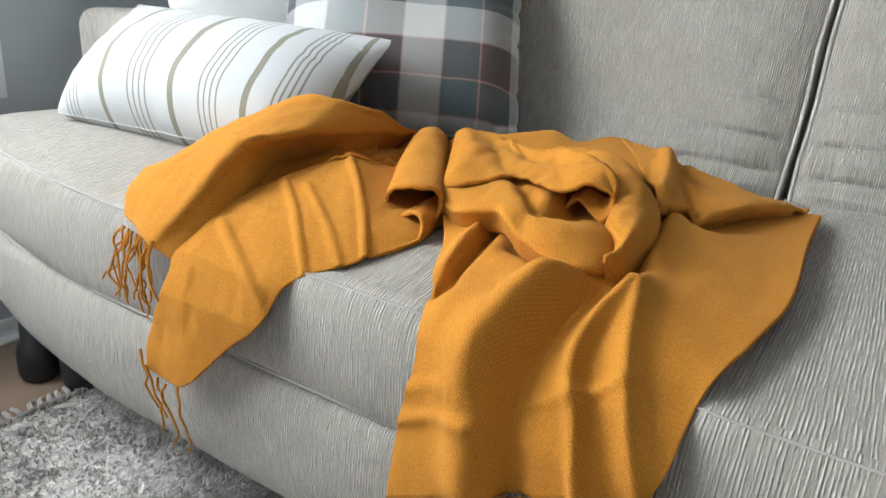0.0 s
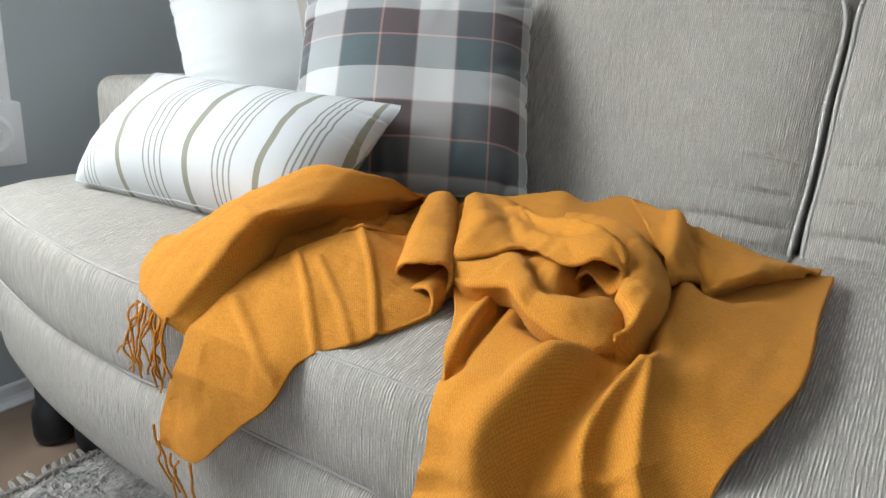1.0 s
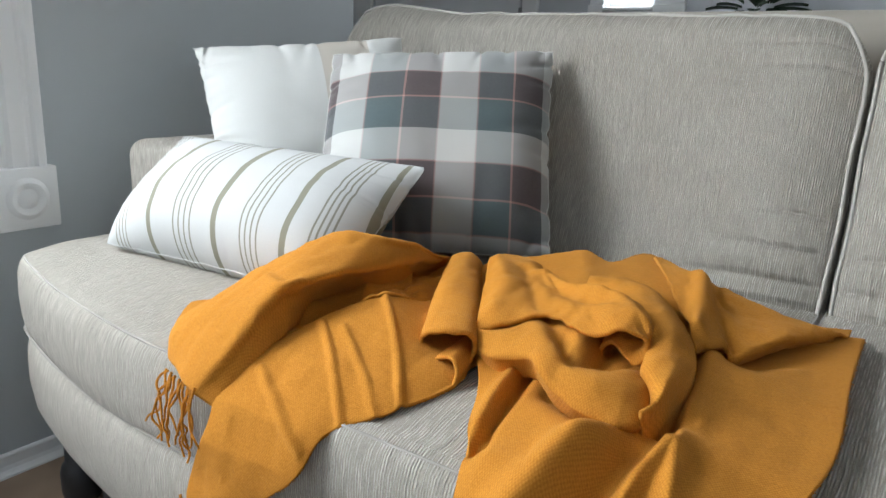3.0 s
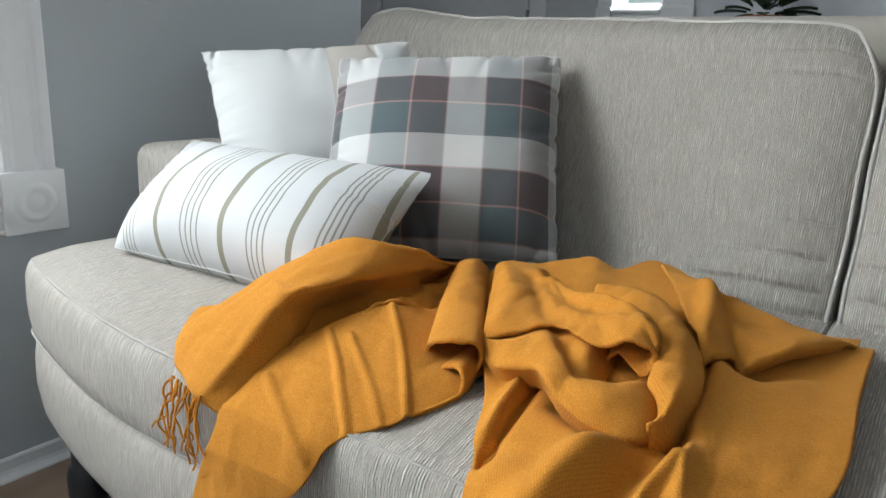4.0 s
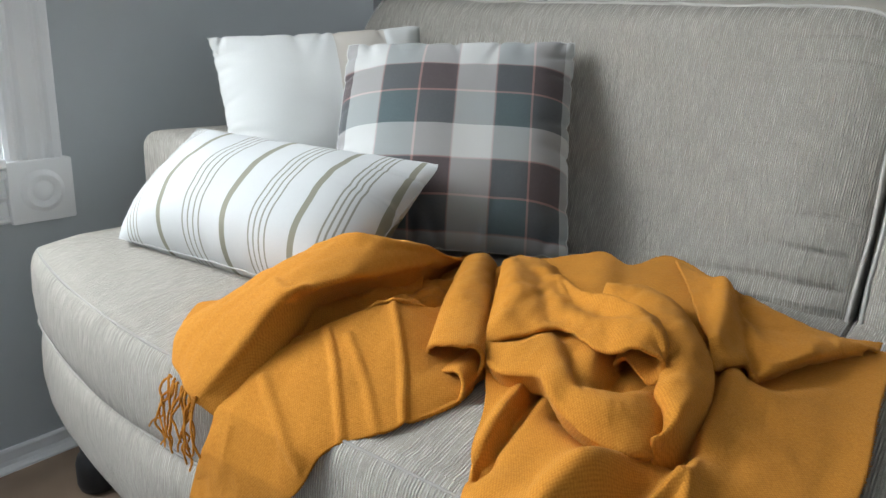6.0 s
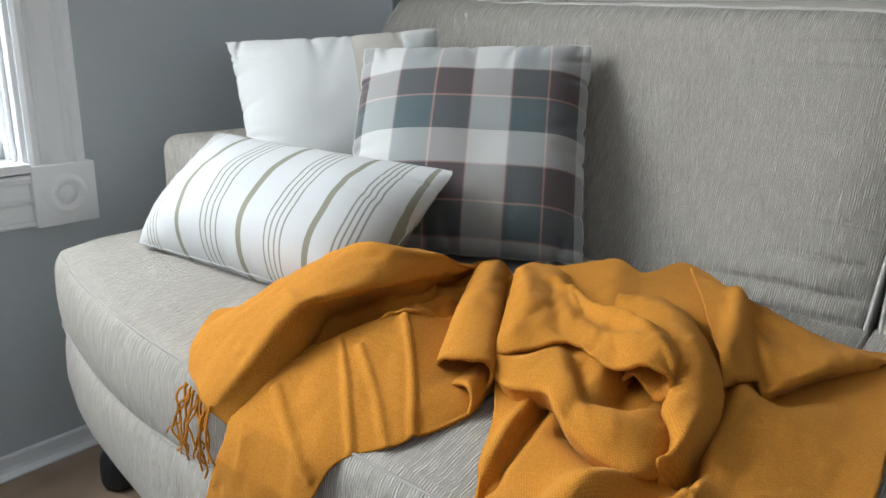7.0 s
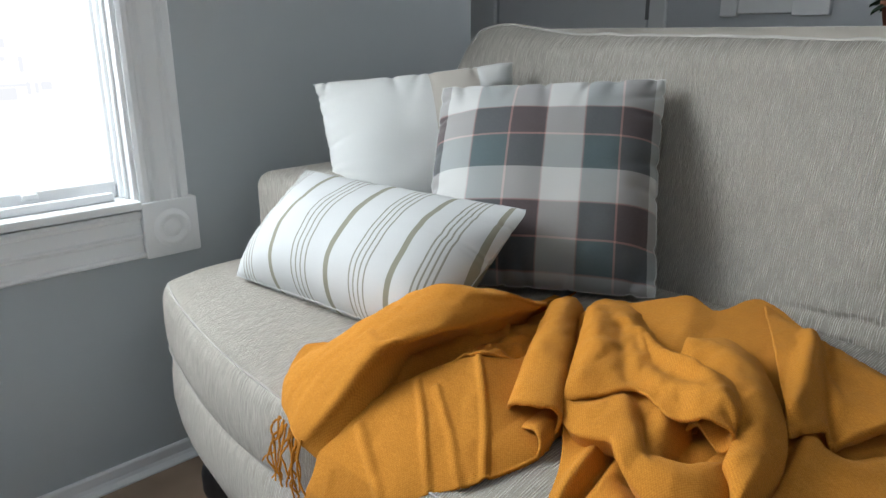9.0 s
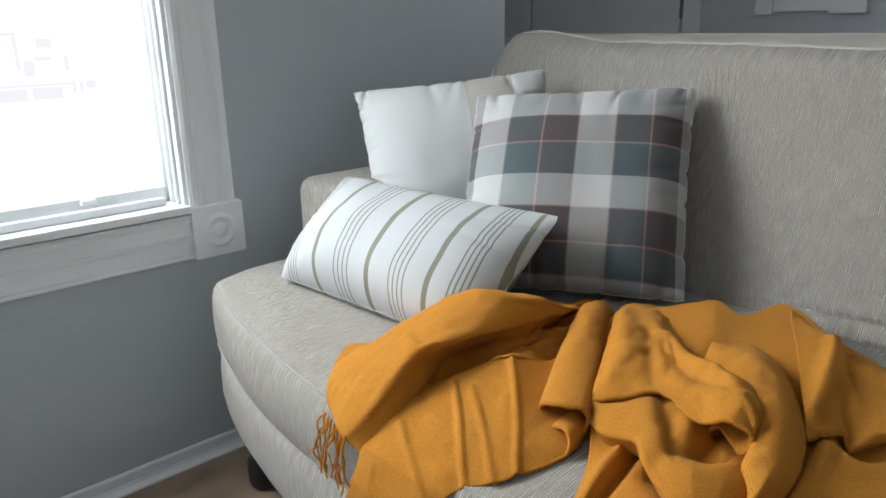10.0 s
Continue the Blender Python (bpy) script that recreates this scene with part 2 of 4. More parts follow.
def seat_outline(inset=0.0, x0=-1.40, x1=-0.19, y1=1.34, n=200):
    """The plan of a seat cushion: a bowed front that rounds back at the outer end."""
    xs = np.linspace(x1, x0 + 0.03, 90)
    front = np.c_[xs, 0.545 - 0.02 + 0.085 * np.clip((-0.80 - xs) / 0.57, 0, 1.2) ** 2.0]
    corner = np.array([[x0 + 0.024, front[-1, 1] + 0.006], [x0 + 0.016, front[-1, 1] + 0.03], [x0 - 0.006, 0.70], [x0 - 0.012, 0.80], [x0, 0.9], [x0, y1]])
    pts = np.vstack([[[x1, y1]], [[x1, 0.9]], front, corner])
    return pts


def loft_outline(outline, levels, top, crown, name, mat, parent, label="", n=260, rise=0.0):
    """A stuffed form: the outline at several (height, outward) levels, closed by a domed top."""
    P = np.vstack([outline, outline[:1]])
    d = np.r_[0, np.cumsum(np.hypot(*np.diff(P, axis=0).T))]
    q = np.linspace(0, d[-1], n, endpoint=False)
    O = np.c_[np.interp(q, d, P[:, 0]), np.interp(q, d, P[:, 1])]
    for _ in range(1):
        O = (np.roll(O, 1, 0) + 2 * O + np.roll(O, -1, 0)) / 4
    T = np.roll(O, -1, 0) - np.roll(O, 1, 0)
    N = np.c_[T[:, 1], -T[:, 0]]
    N /= np.linalg.norm(N, axis=1)[:, None]
    if np.sum((O - O.mean(0)) * N) < 0:
        N = -N
    soft = np.where(N[:, 0] < -0.4, 0.35, 1.0)[:, None]
    for _ in range(8):
        soft = (np.roll(soft, 1, 0) + soft + np.roll(soft, -1, 0)) / 3
    rings = [np.c_[O + N * (o * soft if o > 0 else o), np.full(n, z)] for z, o in levels]
    mid, half = (O.max(0) + O.min(0)) / 2, (O.max(0) - O.min(0)) / 2 - 0.02
    c = mid
    for k in np.linspace(0, 1, 26)[1:]:
        f = 1 - k
        ring = c + (O + N * levels[-1][1] - c) * f
        a, b = np.abs(ring - mid).T / half[:, None]
        rings.append(np.c_[ring, top + crown * (1 - np.clip(a, 0, 1) ** 5) * (1 - np.clip(b, 0, 1) ** 5)])
    R = np.array(rings)
    R[len(levels) // 2:, :, 2] += rise * np.clip((-0.80 - R[len(levels) // 2:, :, 0]) / 0.5, 0, 1.2)
    for i in range(R.shape[0]):
        for j in range(n):
            p = R[i, j]
            w = noise.noise(Vector(p) * 6.0)
            R[i, j] += np.array([0, 0, 1]) * 0.004 * w if i >= len(levels) - 1 else np.r_[N[j] * 0.004 * w, 0]
    side = len(levels) - 1
    bm = grid_bm(R, lambda i, a, b: (q[b] + 7, R[a, b][2]) if i < side else (R[a, b][0], R[a, b][1]), close_u=True)
    bmesh.ops.remove_doubles(bm, verts=bm.verts, dist=1e-5)
    bmesh.ops.holes_fill(bm, edges=[e for e in bm.edges if e.is_boundary], sides=0)
    return part(name, bm, mat, parent, label), O, N


# ---- the room ----
def wall_box(name, a, b, mat=WALL, label="", category="wall", parent=None):
    return tagged(part(name, box_bm(a, b), mat, parent, smooth=False), label, category if parent is None else "", kind="structure" if parent is None else "")


def timber(name):
    """Warm mottled tile-like vinyl floor."""
    m = Mat(name, rough=0.45)
    a = m.noise(m.coords((5, 5, 5)), 1.0, 5.0, 0.65)
    b = m.noise(m.coords((40, 40, 40)), 1.0, 4.0, 0.6)
    col = m.ramp(a, (0.3, (0.26, 0.175, 0.12)), (0.55, (0.40, 0.285, 0.20)), (0.75, (0.52, 0.40, 0.30)))
    m.colour(m.mix(col, (0.17, 0.11, 0.075), m.math("MULTIPLY", b, 0.5)))
    m.bump(b, 0.15, 0.001)
    return m.m


FLOOR = timber("mottled_brown_floor")
wall_box("floor", (-3.4, -2.85, -0.08), (3.3, 3.0, 0.0), FLOOR, "mottled warm brown smooth floor", "floor")
wall_box("ceiling", (-3.4, -2.85, 2.45), (3.3, 3.0, 2.53), CEIL, "plain white ceiling", "ceiling")
WX = -1.545            # room face of the window wall
wy0, wy1, wz0, wz1 = -0.62, 0.63, 0.63, 1.98
bm = bmesh.new()
for a, b in (((WX - 0.14, -2.7, 0), (WX, -2.45, 2.45)), ((WX - 0.14, -1.25, 0), (WX, wy0, 2.45)), ((WX - 0.14, -2.45, 0), (WX, -1.25, 0.85)), ((WX - 0.14, -2.45, 2.1), (WX, -1.25, 2.45)), ((WX - 0.14, wy1 + 0.012, 0), (WX, 1.662, 2.45)),
             ((WX - 0.14, wy0, 0), (WX, wy1 + 0.012, wz0 - 0.012)), ((WX - 0.14, wy0, wz1), (WX, wy1 + 0.012, 2.45))):
    box_bm(a, b, bm=bm)
tagged(part("wall_west", bm, WALL, smooth=False), "smooth medium grey painted wall around a window", "wall", kind="structure")
bm = bmesh.new()
for a, b in (((3.15, -2.85, 0), (3.3, -1.55, 2.45)), ((3.15, 0.15, 0), (3.3, 3.0, 2.45)), ((3.15, -1.55, 0), (3.3, 0.15, 0.85)), ((3.15, -1.55, 2.15), (3.3, 0.15, 2.45))):
    box_bm(a, b, bm=bm)
tagged(part("wall_east", bm, WALL, smooth=False), "smooth medium grey painted wall with a window", "wall", kind="structure")
wall_box("wall_far_west", (-3.4, 1.662, 0), (-3.25, 3.0, 2.45), WALL, "grey painted wall of the passage behind")
wall_box("wall_return", (-3.25, 1.522, 0), (WX - 0.14, 1.662, 2.45), WALL, "grey painted return wall")
bm = bmesh.new()
for a, b in (((-1.545, -2.85, 0), (-0.25, -2.7, 2.45)), ((1.45, -2.85, 0), (3.15, -2.7, 2.45)),
             ((-0.25, -2.85, 0), (1.45, -2.7, 0.75)), ((-0.25, -2.85, 2.1), (1.45, -2.7, 2.45))):
    box_bm(a, b, bm=bm)
tagged(part("wall_south", bm, WALL, smooth=False), "smooth grey painted wall with a wide window", "wall", kind="structure")
FY = 2.85
nx0, nx1, nz0, nz1 = -1.28, -1.08, 1.085, 1.9
bm = bmesh.new()
for a, b in (((-3.25, FY, 0), (nx0, FY + 0.14, 2.45)), ((nx1, FY, 0), (3.15, FY + 0.14, 2.45)),
             ((nx0, FY, 0), (nx1, FY + 0.14, nz0)), ((nx0, FY, nz1), (nx1, FY + 0.14, 2.45))):
    box_bm(a, b, bm=bm)
tagged(part("wall_north", bm, paint("pale_grey_wall_paint", (0.56, 0.58, 0.61), 0.6), smooth=False), "pale grey painted wall behind the sofa", "wall", kind="structure")

# baseboard with a rounded top along the window wall
prof = [(0, 0), (0.024, 0), (0.0235, 0.004), (0.018, 0.007), (0.012, 0.012), (0.0085, 0.020), (0.0075, 0.034), (0.0075, 0.040), (0.005, 0.044), (0, 0.045)]
P = np.array([[(WX + a, y, z) for a, z in prof] for y in (-2.7, 1.662)])
tagged(part("baseboard", grid_bm(P), WHITE, smooth=False), "low white coved baseboard with a flared foot", "baseboard", kind="structure")

# window in the west wall: fluted casings, rosette blocks, sill band, sash
win = thing("window_1", "white painted wooden window with fluted casings and rosette blocks", "window", kind="structure", at=(WX, wy1, wz0))


def under(ob, parent):
    ob.parent = parent
    ob.matrix_parent_inverse = Matrix.Translation(-parent.location)
    return ob


SILL_PROFILE = [(0, 0), (0, 0.020), (0.005, 0.025), (0.010, 0.024), (0.013, 0.017), (0.043, 0.014), (0.047, 0.021), (0.053, 0.023), (0.058, 0.017), (0.086, 0.014), (0.090, 0.022), (0.100, 0.027), (0.106, 0.024), (0.106, 0)]


def fluted(a0, a1, width, axis, base, mat, name, parent, prof=None):
    """A casing board with two raised beads, running along axis from a0 to a1."""
    prof = prof or [(0, 0), (0, 0.018), (0.008, 0.022), (0.018, 0.022), (0.024, 0.016), (0.032, 0.016), (0.040, 0.021), (0.066, 0.021), (0.074, 0.016), (0.082, 0.016), (0.088, 0.022), (0.100, 0.022), (0.106, 0.017), (0.106, 0)]
    k = width / 0.106
    rows = []
    for s in (a0, a1):
        rows.append([(WX + d, base + w * k, s) if axis == "z" else (WX + d, s, base + w * k) for w, d in prof])
    bm = grid_bm(np.array(rows), close_u=True)
    bmesh.ops.holes_fill(bm, edges=[e for e in bm.edges if e.is_boundary], sides=0)
    return under(part(name, bm, mat, smooth=False), parent)


def rosette(y, z, size, parent, m=None):
    """A square block with a turned bull's-eye."""
    bm = box_bm((WX, y, z), (WX + 0.028, y + size, z + size), 0.004, 2)
    prof = [(0.0, 0.036), (0.010, 0.0355), (0.016, 0.031), (0.020, 0.0295), (0.026, 0.034), (0.032, 0.0345), (0.038, 0.031), (0.042, 0.0275)]
    c = Vector((0, y + size / 2, z + size / 2))
    rows = [[(WX + d, c.y + r * math.cos(a), c.z + r * math.sin(a)) for a in np.linspace(0, 2 * math.pi, 32, endpoint=False)] for r, d in prof]
    g = grid_bm(np.array(rows), close_u=True)
    bmesh.ops.remove_doubles(g, verts=g.verts, dist=1e-5)
    me = bpy.data.meshes.new("scrap")
    g.to_mesh(me)
    g.free()
    bm.from_mesh(me)
    bpy.data.meshes.remove(me)
    ob = under(part("rosette_block", bm, WHITE, smooth=True), parent)
    ob.data.set_sharp_from_angle(angle=radians(35))
    return ob


fluted(0.622, wz1, 0.106, "z", 0.640, WHITE, "casing", win)
fluted(0.622, wz1, 0.106, "z", wy0 - 0.106, WHITE, "casing", win)
fluted(wy0, 0.636, 0.102, "y", 0.512, WHITE, "sill_casing", win, SILL_PROFILE)
fluted(wy0, 0.636, 0.106, "y", wz1 + 0.002, WHITE, "head_casing", win)
for y in (0.637, wy0 - 0.112):
    for z in (0.508, wz1 + 0.004):
        rosette(y, z, 0.122, win)
for nm, a, b in (("jamb", (WX - 0.14, wy1, wz0), (WX + 0.012, wy1 + 0.012, wz1)), ("jamb", (WX - 0.14, wy0, wz0), (WX + 0.004, wy0 + 0.02, wz1)),
                 ("sill", (WX - 0.14, wy0, wz0 - 0.012), (WX + 0.03, wy1 + 0.008, wz0 + 0.006)), ("head", (WX - 0.14, wy0, wz1 - 0.02), (WX + 0.004, wy1, wz1)),
                 ("stop", (WX - 0.045, wy1 - 0.010, wz0 + 0.006), (WX - 0.034, wy1, wz1)),
                 ("stop", (WX - 0.018, wy1 - 0.008, wz0 + 0.006), (WX - 0.008, wy1, wz1)),
                 ("sash_rail", (WX - 0.085, wy0 + 0.02, wz0 + 0.006), (WX - 0.05, wy1 - 0.012, wz0 + 0.042)),
                 ("sash_stile", (WX - 0.085, wy1 - 0.012, wz0 + 0.006), (WX - 0.06, wy1, wz1)),
                 ("sash_stile", (WX - 0.085, wy0 + 0.02, wz0 + 0.006), (WX - 0.05, wy0 + 0.05, wz1)),
                 ("track", (WX - 0.03, wy0 + 0.02, wz0 + 0.006), (WX - 0.012, wy1 - 0.03, wz0 + 0.024))):
    under(part(nm, box_bm(a, b, 0.003), WHITE, smooth=False), win)
under(part("sash_lift", box_bm((WX - 0.05, 0.435, wz0 + 0.028), (WX - 0.036, 0.465, wz0 + 0.040), 0.003), WHITE), win)
pane = under(part("pane", box_bm((WX - 0.072, wy0 + 0.04, wz0 + 0.03), (WX - 0.068, wy1 - 0.03, wz1 - 0.02)), GLASS, smooth=False), win)
pane.visible_shadow = False

# overexposed daylight outside, put in as glowing surfaces that are no lamps
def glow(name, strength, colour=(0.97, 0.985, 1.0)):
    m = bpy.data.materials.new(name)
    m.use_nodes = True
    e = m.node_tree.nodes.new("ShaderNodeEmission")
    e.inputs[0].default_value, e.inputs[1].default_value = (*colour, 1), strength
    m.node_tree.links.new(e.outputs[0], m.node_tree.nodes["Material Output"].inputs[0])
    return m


DAY_GLOW = glow("overcast_glow", 2.0)
FAR_GLOW = glow("far_haze_glow", 1.33, (0.93, 0.95, 1.0))
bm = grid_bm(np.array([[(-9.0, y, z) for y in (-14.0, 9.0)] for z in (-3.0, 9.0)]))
tagged(part("backdrop", bm, DAY_GLOW, smooth=False), "glowing white sheet that stands in for overcast winter daylight outside", "backdrop", kind="structure")

# the far shapes glow: haze and glare are put into their colour
far = thing("far_building", "pale building and parked cars, winter haze put in as an even glow", "building", kind="structure", at=(-8.95, 2.2, 0.0))
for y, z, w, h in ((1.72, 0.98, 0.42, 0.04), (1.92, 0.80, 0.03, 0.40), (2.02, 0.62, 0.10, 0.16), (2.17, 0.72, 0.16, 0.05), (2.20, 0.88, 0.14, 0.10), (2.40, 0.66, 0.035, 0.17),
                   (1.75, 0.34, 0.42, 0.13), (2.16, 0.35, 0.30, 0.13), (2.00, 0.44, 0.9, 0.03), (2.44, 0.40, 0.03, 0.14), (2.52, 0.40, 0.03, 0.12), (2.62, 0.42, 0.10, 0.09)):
    under(part("far_shape", box_bm((-8.98, y - w / 2, z - h / 2), (-8.9, y + w / 2, z + h / 2), 0.012), FAR_GLOW, smooth=False), far)

# ---- the sofa ----
sofa = thing("sofa", "oatmeal ribbed chenille sofa with loose cushions and piped edges", "sofa")
OUT = seat_outline()
SEAT_LEVELS = [(0.366, 0.009), (0.372, 0.014), (0.40, 0.019), (0.435, 0.020), (0.466, 0.016), (0.482, 0.009), (0.490, 0.001), (0.4945, -0.012)]
BASE_LEVELS = [(0.17, -0.05), (0.18, -0.02), (0.20, 0.0), (0.24, 0.016), (0.29, 0.024), (0.335, 0.022), (0.358, 0.016), (0.366, 0.008)]
base, _, _ = loft_outline(seat_outline(x0=-1.378), BASE_LEVELS, 0.366, 0.0, "base", SOFA, sofa, "ribbed chenille base with a bowed front")
seat, O, N = loft_outline(OUT, SEAT_LEVELS, 0.493, 0.026, "seat_cushion", SOFA, sofa, "plump oatmeal chenille seat cushion", rise=0.007)
welt = np.c_[O + N * -0.0006, 0.4896 + 0.007 * np.clip((-0.80 - O[:, 0]) / 0.5, 0, 1.2)]
part("piping", tube_bm(welt, 0.0021, 8, True), PIPE, seat)
part("piping", tube_bm(np.c_[O + N * 0.010, np.full(len(O), 0.3675)], 0.0026, 8, True), PIPE, seat)
OUT2 = np.array([[1.10, 1.34], [1.10, 0.9], [1.10, 0.53]] + [[x, 0.525] for x in np.linspace(1.05, -0.13, 60)] + [[-0.183, 0.545], [-0.183, 0.9], [-0.183, 1.34]])
loft_outline(OUT2, BASE_LEVELS, 0.366, 0.0, "base", SOFA, sofa)
seat2, O2, N2 = loft_outline(OUT2, SEAT_LEVELS, 0.493, 0.026, "seat_cushion", SOFA, sofa, "plump oatmeal chenille seat cushion", rise=0.007)
part("piping", tube_bm(np.c_[O2 + N2 * -0.002, np.full(len(O2), 0.4896)], 0.0021, 8, True), PIPE, seat2)


SLUMP = ((0.0, 0.10, 0.20, 0.28, 0.5, 0.66, 0.8, 1.0), (-0.006, -0.006, 0.008, 0.017, 0.019, 0.023, 0.027, 0.030))


def back_cushion(x0, x1, name):
    """A leaning back cushion: puffed front, piped rim, rounded shoulders."""
    tilt = radians(18.8)
    w, h, n, k = x1 - x0, 0.535, 150, 90
    up, out = np.array([0, math.sin(tilt), math.cos(tilt)]), np.array([0, -math.cos(tilt), math.sin(tilt)])
    origin = np.array([0, 1.250, 0.478])

    def surf(u, v, d):
        sh = 0.045 * max(0, v - 0.78) ** 2 / 0.05 + 0.02 * max(0, 0.15 - v)
        x = x0 + sh + (w - 2 * sh) * u
        top = h - 0.016 * (1 - min(1, min(u, 1 - u) / 0.06)) ** 2 - v * float(np.interp(u, SLUMP[0], SLUMP[1]))
        return np.array([x, 0, 0]) + origin + up * (top * v) + out * d

    P = np.zeros((n, k, 3))
    for i in range(n):
        for j in range(k):
            u, v = j / (k - 1), i / (n - 1)
            e = min(1, min(u, 1 - u) / 0.10)
            g = min(1, min(v + 0.1, 1 - v) / 0.12)
            puff = 0.035 * (1 - (1 - e) ** 2.2) * (1 - (1 - g) ** 2.2)
            p = surf(u, v, 0)
            puff += 0.004 * noise.noise(Vector(p) * 7)
            for vv, amp, wd, far in ((0.10, 0.015, 0.010, 0.70), (0.20, 0.012, 0.008, 0.82), (0.31, 0.008, 0.007, 0.88), (0.05, -0.008, 0.009, 0.74), (0.15, -0.005, 0.014, 0.78), (0.80, 0.006, 0.009, 0.84), (0.88, 0.006, 0.008, 0.80)):
                w_ = u if x0 < -0.5 else 1 - u
                reach = max(0, (w_ - far) / (1 - far)) * (1 - max(0, w_ - 0.965) / 0.035)
                puff -= amp * reach * math.exp(-((v - vv - 0.06 * (w_ - 0.8) - 0.01 * noise.noise(Vector((w_ * 14, vv * 9, 2)))) / wd) ** 2)
            P[i, j] = surf(u, v, puff - 0.012)
    rim = [P[0, j] for j in range(k)] + [P[i, -1] for i in range(1, n)] + [P[-1, j] for j in range(k - 2, -1, -1)] + [P[i, 0] for i in range(n - 2, 0, -1)]
    R = np.array(rim)
    c = R.mean(0)
    rings = []
    for d, s in ((0, 1.0), (-0.03, 1.012), (-0.08, 1.012), (-0.13, 0.99), (-0.15, 0.94), (-0.155, 0.5), (-0.155, 0.02)):
        rings.append(c + (R - c) * s + out * d)
    bm = grid_bm(P, lambda i, a, b: (P[a, b][0], P[a, b][2]))
    g = grid_bm(np.array(rings), close_u=True)
    me = bpy.data.meshes.new("scrap")
    g.to_mesh(me)
    g.free()
    bm.from_mesh(me)
    bpy.data.meshes.remove(me)
    bmesh.ops.remove_doubles(bm, verts=bm.verts, dist=1e-5)
    ob = part(name, bm, SOFA, sofa, "leaning oatmeal chenille back cushion with piped edges")
    wob = R + out * 0.002
    for i in range(len(wob)):
        q = Vector(wob[i])
        wob[i] += np.array([0.004 * noise.noise(q * 9), 0, 0]) + up * 0.004 * noise.noise(q * 22)
    part("piping", tube_bm(wob, 0.0033, 8, True), PIPE2, ob)
    return ob


back_cushion(-1.335, -0.192, "back_cushion")
back_cushion(-0.177, 1.08, "back_cushion")
# arm: a low block with rounded edges and a piped front panel
bm = box_bm((-1.402, 0.832, 0.36), (-1.19, 1.50, 0.690), 0.034, 5)
layer = bm.loops.layers.uv.verify()
for f in bm.faces:
    for loop in f.loops:
        c = loop.vert.co
        loop[layer].uv = (c.x + c.y, c.z + c.y * (abs(f.normal.z) > 0.7))
arm = part("arm", bm, SOFA, sofa, "low rounded chenille arm set back from the seat front")
part("top_rail", box_bm((-1.28, 1.56, 0.5), (1.25, 1.66, 0.978), 0.035, 4), SOFA, sofa)
part("back_frame", box_bm((-1.38, 1.42, 0.18), (1.25, 1.60, 0.86), 0.04, 3), SOFA, sofa)


def foot(x, y, parent):
    """A rounded black bed-frame foot."""
    prof = [(0.0, 0.0), (0.026, 0.0), (0.034, 0.006), (0.038, 0.02), (0.038, 0.06), (0.034, 0.075), (0.028, 0.082), (0.026, 0.2), (0.0, 0.2)]
    rows = [[(x + r * math.cos(a), y + r * math.sin(a), z) for a in np.linspace(0, 2 * math.pi, 24, endpoint=False)] for r, z in prof]
    bm = grid_bm(np.array(rows), close_u=True)
    bmesh.ops.remove_doubles(bm, verts=bm.verts, dist=1e-6)
    return part("foot", bm, BLACK, parent, "black plastic foot")


for x, y in ((-1.345, 0.665), (-1.26, 0.70), (-1.30, 1.45), (0.95, 0.70), (0.95, 1.45), (-0.2, 1.45)):
    foot(x, y, sofa)
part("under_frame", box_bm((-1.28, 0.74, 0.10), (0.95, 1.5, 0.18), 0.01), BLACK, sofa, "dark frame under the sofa")


